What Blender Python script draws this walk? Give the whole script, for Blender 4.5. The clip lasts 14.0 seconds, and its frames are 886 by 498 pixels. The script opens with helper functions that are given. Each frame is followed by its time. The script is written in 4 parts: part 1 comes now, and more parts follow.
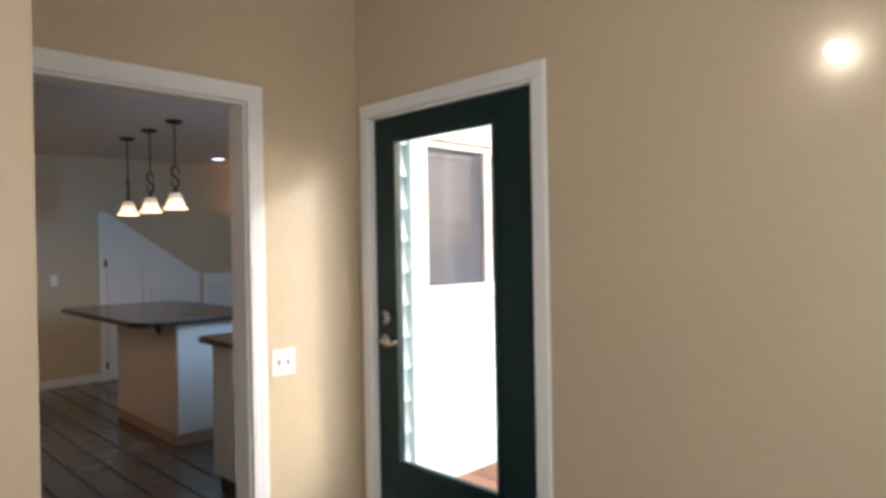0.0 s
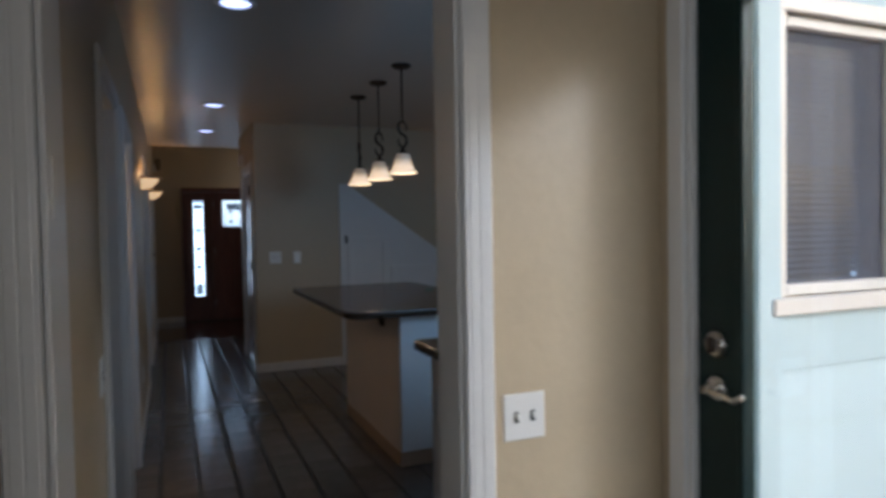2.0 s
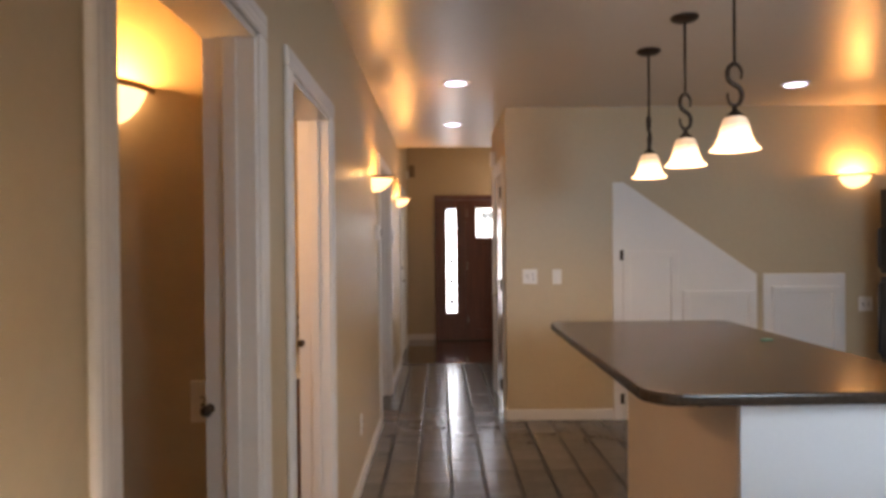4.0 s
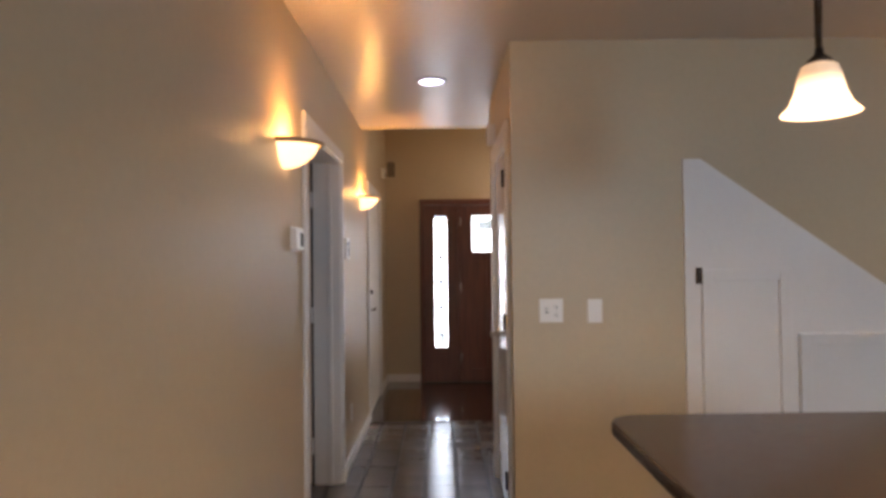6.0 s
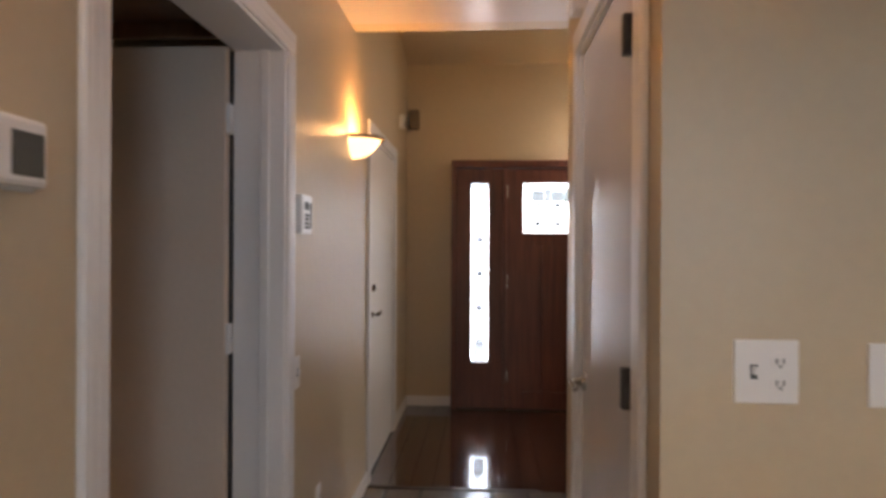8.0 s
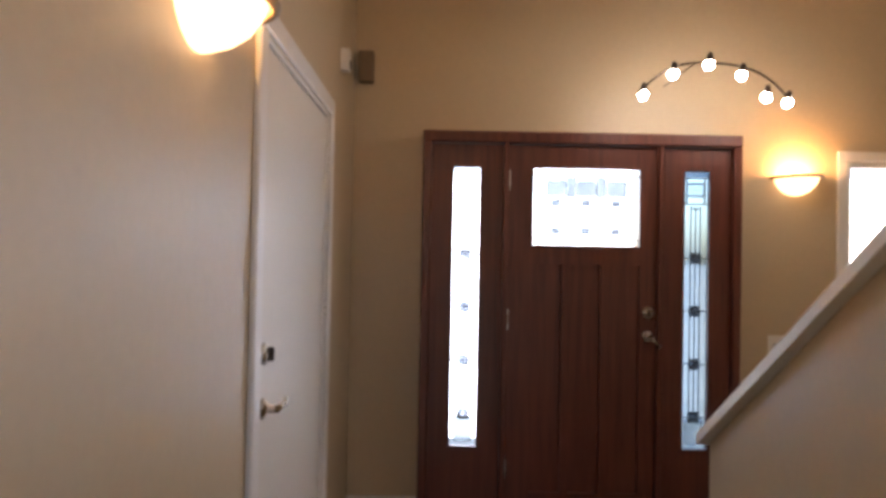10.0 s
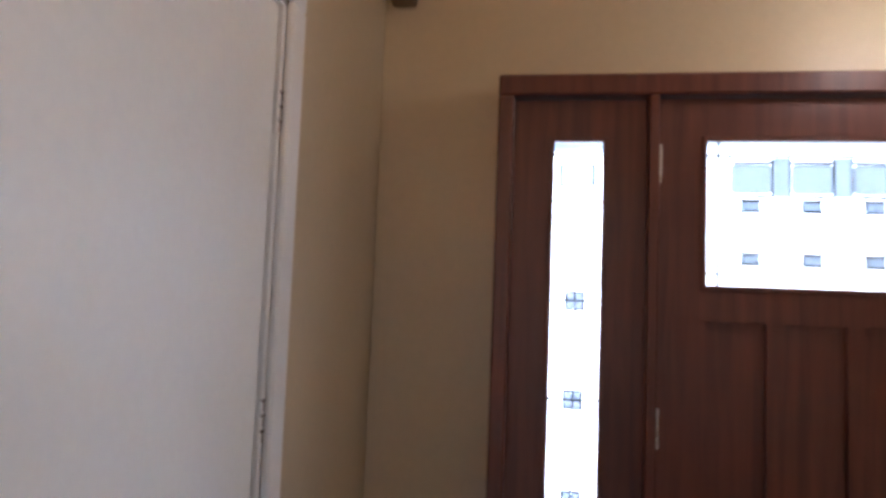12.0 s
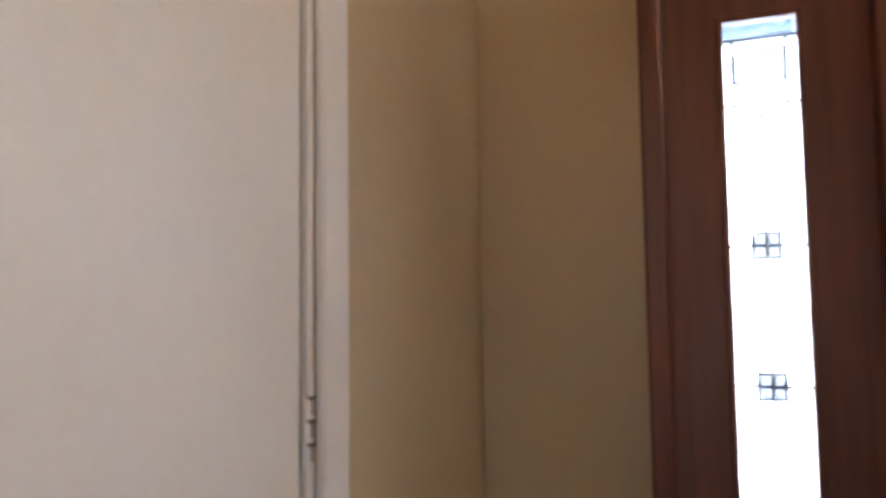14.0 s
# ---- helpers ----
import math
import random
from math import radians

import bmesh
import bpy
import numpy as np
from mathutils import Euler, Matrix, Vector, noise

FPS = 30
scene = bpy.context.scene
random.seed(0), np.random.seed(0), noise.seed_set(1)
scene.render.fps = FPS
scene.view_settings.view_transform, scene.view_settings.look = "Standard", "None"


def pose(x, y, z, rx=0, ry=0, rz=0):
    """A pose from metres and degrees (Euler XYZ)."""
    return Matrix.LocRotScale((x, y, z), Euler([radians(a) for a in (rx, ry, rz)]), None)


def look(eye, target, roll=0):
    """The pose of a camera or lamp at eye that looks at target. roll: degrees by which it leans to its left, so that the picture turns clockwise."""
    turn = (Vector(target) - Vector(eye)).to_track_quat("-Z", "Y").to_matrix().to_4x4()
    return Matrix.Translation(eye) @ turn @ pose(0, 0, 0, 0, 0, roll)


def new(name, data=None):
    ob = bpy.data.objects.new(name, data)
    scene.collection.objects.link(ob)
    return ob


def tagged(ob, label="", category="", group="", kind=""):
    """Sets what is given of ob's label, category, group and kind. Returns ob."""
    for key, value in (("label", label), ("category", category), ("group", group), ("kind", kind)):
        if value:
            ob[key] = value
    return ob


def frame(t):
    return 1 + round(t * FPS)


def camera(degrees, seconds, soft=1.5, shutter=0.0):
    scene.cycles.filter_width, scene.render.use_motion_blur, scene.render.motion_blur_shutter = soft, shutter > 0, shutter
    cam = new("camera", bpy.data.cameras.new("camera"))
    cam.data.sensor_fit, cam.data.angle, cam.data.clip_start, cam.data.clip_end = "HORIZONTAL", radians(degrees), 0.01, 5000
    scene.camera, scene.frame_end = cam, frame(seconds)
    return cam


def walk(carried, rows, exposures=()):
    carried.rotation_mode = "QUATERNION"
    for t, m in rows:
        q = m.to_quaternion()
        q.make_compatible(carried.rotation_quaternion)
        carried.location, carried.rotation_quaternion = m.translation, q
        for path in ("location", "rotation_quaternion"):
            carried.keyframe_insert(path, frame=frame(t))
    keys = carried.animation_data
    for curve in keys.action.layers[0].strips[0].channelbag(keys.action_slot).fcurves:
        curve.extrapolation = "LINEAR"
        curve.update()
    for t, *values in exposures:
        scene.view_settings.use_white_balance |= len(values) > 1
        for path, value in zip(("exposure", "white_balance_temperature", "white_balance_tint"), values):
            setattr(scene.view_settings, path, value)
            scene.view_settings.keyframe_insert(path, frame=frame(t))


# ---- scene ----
cam = camera(68.4, 14.0, soft=3.5, shutter=0.3)
PATH = [
    (0, (-0.522, -0.494, 1.442), (0.883, 0.929, 1.434), -1.0),
    (0.5, (-0.329, -0.202, 1.429), (0.965, 1.323, 1.452), -0.9),
    (1, (-0.133, 0.109, 1.435), (1.112, 1.674, 1.433), -1.6),
    (1.5, (0.088, 0.39, 1.419), (1.173, 2.07, 1.384), -0.3),
    (2, (0.209, 0.677, 1.407), (0.982, 2.52, 1.346), -1.0),
    (2.5, (0.309, 1.062, 1.415), (0.825, 2.994, 1.368), -2.1),
    (3, (0.433, 1.454, 1.413), (0.667, 3.44, 1.382), -0.7),
    (3.5, (0.487, 1.796, 1.398), (0.515, 3.795, 1.353), -0.6),
    (4, (0.472, 2.187, 1.415), (0.482, 4.187, 1.4), -0.5),
    (6.5, (0.704, 4.656, 1.382), (0.711, 6.656, 1.423), -0.7),
    (7, (0.737, 5.146, 1.37), (0.8, 7.145, 1.39), 0.2),
    (7.5, (0.71, 5.645, 1.372), (0.634, 7.643, 1.378), 0.1),
    (8, (0.669, 6.154, 1.373), (0.547, 8.15, 1.372), 0.3),
    (10.5, (0.493, 8.61, 1.43), (0.515, 10.609, 1.487), 1.2),
    (11, (0.538, 9.038, 1.436), (0.489, 11.035, 1.519), 1.9),
    (11.5, (0.476, 9.432, 1.443), (0.354, 11.426, 1.547), 1.4),
    (12, (0.535, 9.763, 1.449), (0.241, 11.736, 1.595), 2.2),
    (12.5, (0.517, 10.029, 1.429), (0.105, 11.981, 1.565), 1.6),
    (13, (0.495, 10.187, 1.429), (0.069, 12.139, 1.525), 1.2),
    (13.5, (0.51, 10.254, 1.404), (0.039, 12.195, 1.501), 1.7),
    (14, (0.45, 10.25, 1.37), (-0.206, 12.135, 1.494), -0.8),
]
EXPOSURES = [(0, 1.6, 6050, 13), (0.5, 1.45, 5950, 13), (1, 0.75, 5650, 11), (1.5, 0.3, 5400, 10), (2, 0.3, 5400, 10), (2.5, 0.9, 5900, 12),
             (3, 1.4, 6550, 15), (3.5, 2.4, 7350, 20), (4, 2.4, 7900, 23), (6.5, 2.4, 7000, 20), (7.5, 2.4, 7150, 19), (8, 2.5, 7100, 20), (10.5, 2.68, 6300, 20),
             (12, 2.79, 5750, 18), (13.5, 3.22, 6200, 17), (14, 3.1, 6400, 17)]
walk(cam, [(t, look(e, g, r)) for t, e, g, r in PATH], EXPOSURES)

# ---- world, sun, light, exposure ----
world = bpy.data.worlds.new("world")
scene.world = world
world.use_nodes = True
_wn = world.node_tree.nodes
_sky = _wn.new("ShaderNodeTexSky")
_sky.sky_type = "NISHITA"
_sky.sun_disc = False
_sky.sun_elevation = radians(20)
_sky.sun_rotation = radians(139)
_sky.air_density, _sky.dust_density = 1.0, 3.0
world.node_tree.links.new(_sky.outputs[0], _wn["Background"].inputs[0])
_wn["Background"].inputs[1].default_value = 0.15

SUN = bpy.data.lights.new("sun", "SUN")
SUN.energy, SUN.angle, SUN.color = 0.56, radians(9), (0.95, 0.98, 1.0)
sun = new("sun", SUN)
sun.matrix_world = look((8, -5, 5), (8 - 0.66, -5 + 0.75, 5 - 0.36))


def area_light(name, eye, target, w, h, watts, colour):
    d = bpy.data.lights.new(name, "AREA")
    d.shape, d.size, d.size_y, d.energy, d.color = "RECTANGLE", w, h, watts, colour
    ob = new(name, d)
    ob.matrix_world = look(eye, target)
    return ob


def point_light(name, at, watts, colour, radius=0.03):
    d = bpy.data.lights.new(name, "POINT")
    d.energy, d.color, d.shadow_soft_size = watts, colour, radius
    ob = new(name, d)
    ob.location = at
    return ob


DAY = (0.74, 0.87, 1.0)
WARM = (1.0, 0.50, 0.16)
# two lamps added in unseen nook windows, tilted up to brighten the walls
area_light("fill_light_nook_back", (0.0, -2.58, 1.5), (0.0, 0, 1.9), 1.8, 1.2, 8.5, (1.0, 0.95, 0.88))
area_light("fill_light_nook_side", (-1.58, -0.6, 1.5), (0, -0.6, 1.8), 2.2, 1.2, 8.0, (1.0, 0.95, 0.88))
area_light("window_light_kitchen", (2.33, 2.24, 1.6), (2.9, 5, 1.2), 0.9, 0.8, 10.5, (0.52, 0.76, 1.0))
area_light("window_light_sidelight", (0.642, 11.95, 1.17), (0.642, 9, 1.17), 0.22, 1.56, 2.2, DAY)
area_light("window_light_door", (1.30, 11.95, 1.72), (1.3, 9, 1.72), 0.66, 0.50, 1.05, DAY)
area_light("window_light_sidelight", (1.913, 11.95, 1.25), (1.913, 9, 1.25), 0.22, 1.46, 0.075, (0.55, 0.80, 1.0))

area_light("window_light_foyer", (3.18, 12.02, 1.25), (2.2, 9.5, 1.0), 0.75, 1.4, 4.8, (1.0, 0.95, 0.88))

# ---- materials ----


def mat(name, colour, rough=0.5, metal=0.0, var=0.08, scale=3.0, fine=60.0, bump=0.0, bump_scale=120.0, coat=0.0, spec=0.5, per_object=0.0):
    """A painted or plain surface: broad and fine colour variation, relief, optional shift from object to object."""
    m = bpy.data.materials.new(name)
    m.use_nodes = True
    nt = m.node_tree
    n, l = nt.nodes, nt.links
    b = n["Principled BSDF"]
    tc = n.new("ShaderNodeTexCoord")
    a1 = n.new("ShaderNodeTexNoise")
    a1.inputs["Scale"].default_value, a1.inputs["Detail"].default_value = scale, 4
    a2 = n.new("ShaderNodeTexNoise")
    a2.inputs["Scale"].default_value, a2.inputs["Detail"].default_value = fine, 3
    l.new(tc.outputs["Object"], a1.inputs["Vector"])
    l.new(tc.outputs["Object"], a2.inputs["Vector"])
    s = n.new("ShaderNodeMath")
    s.operation = "ADD"
    l.new(a1.outputs["Fac"], s.inputs[0])
    l.new(a2.outputs["Fac"], s.inputs[1])
    last = s
    if per_object:
        oi = n.new("ShaderNodeObjectInfo")
        k = n.new("ShaderNodeMath")
        k.operation = "MULTIPLY_ADD"
        k.inputs[1].default_value = per_object / max(var, 0.001)
        l.new(oi.outputs["Random"], k.inputs[0])
        l.new(s.outputs[0], k.inputs[2])
        last = k
    mr = n.new("ShaderNodeMapRange")
    mr.inputs["From Min"].default_value, mr.inputs["From Max"].default_value = 0.5, 1.5 + (per_object / max(var, 0.001))
    mr.inputs["To Min"].default_value, mr.inputs["To Max"].default_value = 1 - var - per_object, 1 + var + per_object
    l.new(last.outputs[0], mr.inputs["Value"])
    mx = n.new("ShaderNodeVectorMath")
    mx.operation = "SCALE"
    mx.inputs[0].default_value = colour
    l.new(mr.outputs[0], mx.inputs["Scale"])
    l.new(mx.outputs[0], b.inputs["Base Color"])
    rr = n.new("ShaderNodeMapRange")
    rr.inputs["To Min"].default_value, rr.inputs["To Max"].default_value = max(0.02, rough - 0.07), rough + 0.07
    l.new(a1.outputs["Fac"], rr.inputs["Value"])
    l.new(rr.outputs[0], b.inputs["Roughness"])
    b.inputs["Metallic"].default_value = metal
    b.inputs["Coat Weight"].default_value = coat
    b.inputs["Specular IOR Level"].default_value = spec
    if bump:
        a3 = n.new("ShaderNodeTexNoise")
        a3.inputs["Scale"].default_value, a3.inputs["Detail"].default_value = bump_scale, 3
        l.new(tc.outputs["Object"], a3.inputs["Vector"])
        bp = n.new("ShaderNodeBump")
        bp.inputs["Strength"].default_value, bp.inputs["Distance"].default_value = bump, 0.01
        l.new(a3.outputs["Fac"], bp.inputs["Height"])
        l.new(bp.outputs[0], b.inputs["Normal"])
    return m


def wood(name, dark, light, rough, stretch=(14, 14, 1.2), coat=0.0, per_object=0.0, scale=2.0):
    """Wood with grain drawn out along one axis."""
    m = bpy.data.materials.new(name)
    m.use_nodes = True
    nt = m.node_tree
    n, l = nt.nodes, nt.links
    b = n["Principled BSDF"]
    tc = n.new("ShaderNodeTexCoord")
    mp = n.new("ShaderNodeMapping")
    mp.inputs["Scale"].default_value = stretch
    l.new(tc.outputs["Object"], mp.inputs["Vector"])
    a = n.new("ShaderNodeTexNoise")
    a.inputs["Scale"].default_value, a.inputs["Detail"].default_value, a.inputs["Distortion"].default_value = scale, 8, 0.6
    l.new(mp.outputs[0], a.inputs["Vector"])
    r = n.new("ShaderNodeValToRGB")
    r.color_ramp.elements[0].position, r.color_ramp.elements[1].position = 0.3, 0.72
    r.color_ramp.elements[0].color, r.color_ramp.elements[1].color = (*dark, 1), (*light, 1)
    l.new(a.outputs["Fac"], r.inputs["Fac"])
    sc = n.new("ShaderNodeVectorMath")
    sc.operation = "SCALE"
    oi = n.new("ShaderNodeObjectInfo")
    mr = n.new("ShaderNodeMapRange")
    mr.inputs["To Min"].default_value, mr.inputs["To Max"].default_value = 1 - per_object, 1 + per_object
    l.new(oi.outputs["Random"], mr.inputs["Value"])
    l.new(r.outputs["Color"], sc.inputs[0])
    l.new(mr.outputs[0], sc.inputs["Scale"])
    l.new(sc.outputs[0], b.inputs["Base Color"])
    rr = n.new("ShaderNodeMapRange")
    rr.inputs["To Min"].default_value, rr.inputs["To Max"].default_value = max(0.03, rough - 0.06), rough + 0.08
    l.new(a.outputs["Fac"], rr.inputs["Value"])
    l.new(rr.outputs[0], b.inputs["Roughness"])
    b.inputs["Coat Weight"].default_value = coat
    bp = n.new("ShaderNodeBump")
    bp.inputs["Strength"].default_value, bp.inputs["Distance"].default_value = 0.12, 0.004
    l.new(a.outputs["Fac"], bp.inputs["Height"])
    l.new(bp.outputs[0], b.inputs["Normal"])
    return m


def glowing(name, colour, strength, base=(0.9, 0.85, 0.75)):
    m = bpy.data.materials.new(name)
    m.use_nodes = True
    b = m.node_tree.nodes["Principled BSDF"]
    b.inputs["Base Color"].default_value = (*base, 1)
    b.inputs["Roughness"].default_value = 0.35
    b.inputs["Emission Color"].default_value = (*colour, 1)
    b.inputs["Emission Strength"].default_value = strength
    return m


def clear_glass(name, tint=(1, 1, 1), rough=0.02):
    m = bpy.data.materials.new(name)
    m.use_nodes = True
    b = m.node_tree.nodes["Principled BSDF"]
    b.inputs["Base Color"].default_value = (*tint, 1)
    b.inputs["Transmission Weight"].default_value = 1.0
    b.inputs["Roughness"].default_value = rough
    b.inputs["IOR"].default_value = 1.45
    return m


BEIGE = mat("beige_wall_paint", (0.545, 0.445, 0.30), 0.42, var=0.05, scale=1.6, fine=40, bump=0.16, bump_scale=20)
CEIL = mat("satin_ceiling_paint", (0.56, 0.51, 0.47), 0.32, var=0.05, scale=2.0, bump=0.22, bump_scale=22)
WHITE = mat("white_trim_paint", (0.78, 0.77, 0.75), 0.36, var=0.035, scale=4.0, bump=0.04, bump_scale=90)
DOORW = mat("white_door_paint", (0.74, 0.72, 0.67), 0.42, var=0.04, scale=2.5, bump=0.05, bump_scale=120)
# white door paint with warm, dim light put into its colour
WARMLIT = mat("warm_lit_white_door_paint", (0.70, 0.57, 0.46), 0.45, var=0.05, scale=2.5, bump=0.05, bump_scale=120)
GREEN = mat("dark_green_door_paint", (0.006, 0.022, 0.022), 0.42, var=0.15, scale=4.0, bump=0.05, spec=0.25)
MINT = mat("pale_mint_siding_paint", (0.52, 0.68, 0.76), 0.55, var=0.05, scale=3.0, bump=0.08, bump_scale=60, per_object=0.02)
PLATE = mat("white_plastic", (0.82, 0.81, 0.78), 0.3, var=0.02)
GREYP = mat("grey_display_plastic", (0.035, 0.045, 0.040), 0.5, var=0.05)
DARKP = mat("black_plastic", (0.025, 0.024, 0.024), 0.4, var=0.1)
BRONZE = mat("dark_bronze_metal", (0.055, 0.040, 0.030), 0.42, metal=0.8, var=0.2, scale=20, bump=0.1)
NICKEL = mat("satin_nickel", (0.55, 0.52, 0.47), 0.28, metal=1.0, var=0.08, scale=30)
LEAD = mat("lead_came", (0.10, 0.11, 0.12), 0.45, metal=0.6, var=0.1)
STEEL = mat("dark_stainless", (0.035, 0.033, 0.030), 0.38, metal=0.3, var=0.08, scale=2.0)
GRANITE = mat("brown_granite", (0.044, 0.030, 0.021), 0.21, var=0.75, scale=55, fine=220, spec=0.30)
ISLAND = mat("island_panel_paint", (0.73, 0.66, 0.60), 0.45, var=0.04, scale=2.0, bump=0.04)
TILE = mat("slate_floor_tile", (0.135, 0.120, 0.106), 0.20, var=0.22, scale=5.0, fine=45, bump=0.030, bump_scale=14, per_object=0.12, spec=0.75)
GROUT = mat("dark_grout", (0.030, 0.026, 0.023), 0.7, var=0.2, scale=12)
PLANK = wood("dark_walnut_floor", (0.035, 0.014, 0.008), (0.075, 0.030, 0.017), 0.13, (12, 1.0, 12), coat=0.8, per_object=0.18)
MAHOG = wood("mahogany_front_door", (0.072, 0.019, 0.012), (0.150, 0.040, 0.024), 0.40, (16, 16, 1.0), per_object=0.04)
DECK = wood("redwood_deck_boards", (0.30, 0.135, 0.085), (0.46, 0.23, 0.16), 0.6, (14, 1.0, 14), per_object=0.15)
GLASS = clear_glass("clear_glass")
ALABASTER = glowing("alabaster_bowl_glass", (1.0, 0.60, 0.27), 0.60)
FROST = glowing("frosted_pendant_glass", (1.0, 0.66, 0.37), 0.3)
_n, _l = FROST.node_tree.nodes, FROST.node_tree.links
_tc, _sx, _mr = _n.new("ShaderNodeTexCoord"), _n.new("ShaderNodeSeparateXYZ"), _n.new("ShaderNodeMapRange")
_l.new(_tc.outputs["Generated"], _sx.inputs[0])
_l.new(_sx.outputs["Z"], _mr.inputs["Value"])
_mr.inputs["From Min"].default_value, _mr.inputs["From Max"].default_value = 0.35, 0.75
_mr.inputs["To Min"].default_value, _mr.inputs["To Max"].default_value = 0.74, 0.11
_l.new(_mr.outputs[0], _n["Principled BSDF"].inputs["Emission Strength"])
CANLAMP = glowing("recessed_lamp", (0.62, 0.66, 1.0), 1.6)
BULB = glowing("spot_bulb", (1.0, 0.90, 0.76), 17.0)
# half-clear sheet added to dim the panes; its blue stands for reflected sky
PANEDIM = mat("blue_grey_pane_dimmer", (0.085, 0.100, 0.150), 0.7, var=0.05)
PANEDIM.node_tree.nodes["Principled BSDF"].inputs["Alpha"].default_value = 0.45
NOOKBULB = glowing("nook_bulb", (0.95, 0.95, 1.0), 4.0)
BLIND = mat("grey_blind_slats", (0.36, 0.40, 0.50), 0.5, var=0.04)
GROUND = mat("pale_ground", (0.34, 0.33, 0.28), 0.9, var=0.3, scale=0.6, fine=9)
BASIN = mat("white_porcelain", (0.82, 0.81, 0.79), 0.12, var=0.02)
CABW = wood("brown_vanity_wood", (0.09, 0.04, 0.02), (0.16, 0.08, 0.04), 0.4)

# ---- building helpers ----


def part(name, bm, material, parent=None, label=""):
    me = bpy.data.meshes.new(name)
    bmesh.ops.recalc_face_normals(bm, faces=bm.faces)
    bm.to_mesh(me)
    bm.free()
    me.materials.append(material)
    ob = new(name, me)
    if parent:
        ob.parent = parent
    if label:
        ob["label"] = label
    return ob


def smooth(ob):
    for p in ob.data.polygons:
        p.use_smooth = True
    return ob


def thing(name, label, category, group="", kind="", at=None):
    ob = new(name)
    ob.empty_display_size = 0.05
    if at is not None:
        ob.matrix_world = at
    return tagged(ob, label, category, group, kind)


def B(*dims, bevel=0.0, bm=None, seg=1):
    """A box x0, x1, y0, y1, z0, z1, with its edges rounded."""
    own = bmesh.new()
    x0, x1, y0, y1, z0, z1 = dims
    bmesh.ops.create_cube(own, size=1)
    for v in own.verts:
        v.co = Vector((x0 + (v.co.x + 0.5) * (x1 - x0), y0 + (v.co.y + 0.5) * (y1 - y0), z0 + (v.co.z + 0.5) * (z1 - z0)))
    if bevel:
        bmesh.ops.bevel(own, geom=own.edges[:], offset=bevel, segments=seg, affect="EDGES", profile=0.5)
    if bm is None:
        return own
    me = bpy.data.meshes.new("tmp")
    own.to_mesh(me)
    own.free()
    bm.from_mesh(me)
    bpy.data.meshes.remove(me)
    return bm


def lathe(profile, segs=24, arc=360.0, start=0.0, bm=None):
    """Turns a profile of (radius, height) about z."""
    bm = bm or bmesh.new()
    full = arc >= 359.9
    cols = segs if full else segs + 1
    rings = []
    for i in range(cols):
        a = radians(start + arc * i / segs)
        rings.append([bm.verts.new((r * math.cos(a), r * math.sin(a), z)) for r, z in profile])
    for i in range(segs):
        p, q = rings[i], rings[(i + 1) % cols]
        for j in range(len(profile) - 1):
            bm.faces.new((p[j], q[j], q[j + 1], p[j + 1]))
    bmesh.ops.remove_doubles(bm, verts=bm.verts, dist=1e-5)
    return bm


def tube(points, radius, segs=10, bm=None):
    """A round bar along points."""
    bm = bm or bmesh.new()
    pts = [Vector(p) for p in points]
    rings = []
    side = None
    for i, p in enumerate(pts):
        d = (pts[min(i + 1, len(pts) - 1)] - pts[max(i - 1, 0)]).normalized()
        if side is None:
            side = d.orthogonal().normalized()
        side = (side - d * side.dot(d)).normalized()
        up = d.cross(side)
        r = radius(i / (len(pts) - 1)) if callable(radius) else radius
        rings.append([bm.verts.new(p + (side * math.cos(2 * math.pi * k / segs) + up * math.sin(2 * math.pi * k / segs)) * r) for k in range(segs)])
    for p, q in zip(rings, rings[1:]):
        for k in range(segs):
            bm.faces.new((p[k], p[(k + 1) % segs], q[(k + 1) % segs], q[k]))
    bm.faces.new(rings[0][::-1])
    bm.faces.new(rings[-1])
    return bm


def prism(outline, axis, a, b):
    """An outline of pairs, drawn out along x, y or z from a to b."""
    bm = bmesh.new()

    def place(u, v, w):
        return {"x": (w, u, v), "y": (u, w, v), "z": (u, v, w)}[axis]
    lo = [bm.verts.new(place(u, v, a)) for u, v in outline]
    hi = [bm.verts.new(place(u, v, b)) for u, v in outline]
    bm.faces.new(lo)
    bm.faces.new(hi[::-1])
    n = len(outline)
    for i in range(n):
        bm.faces.new((lo[i], hi[i], hi[(i + 1) % n], lo[(i + 1) % n]))
    return bm


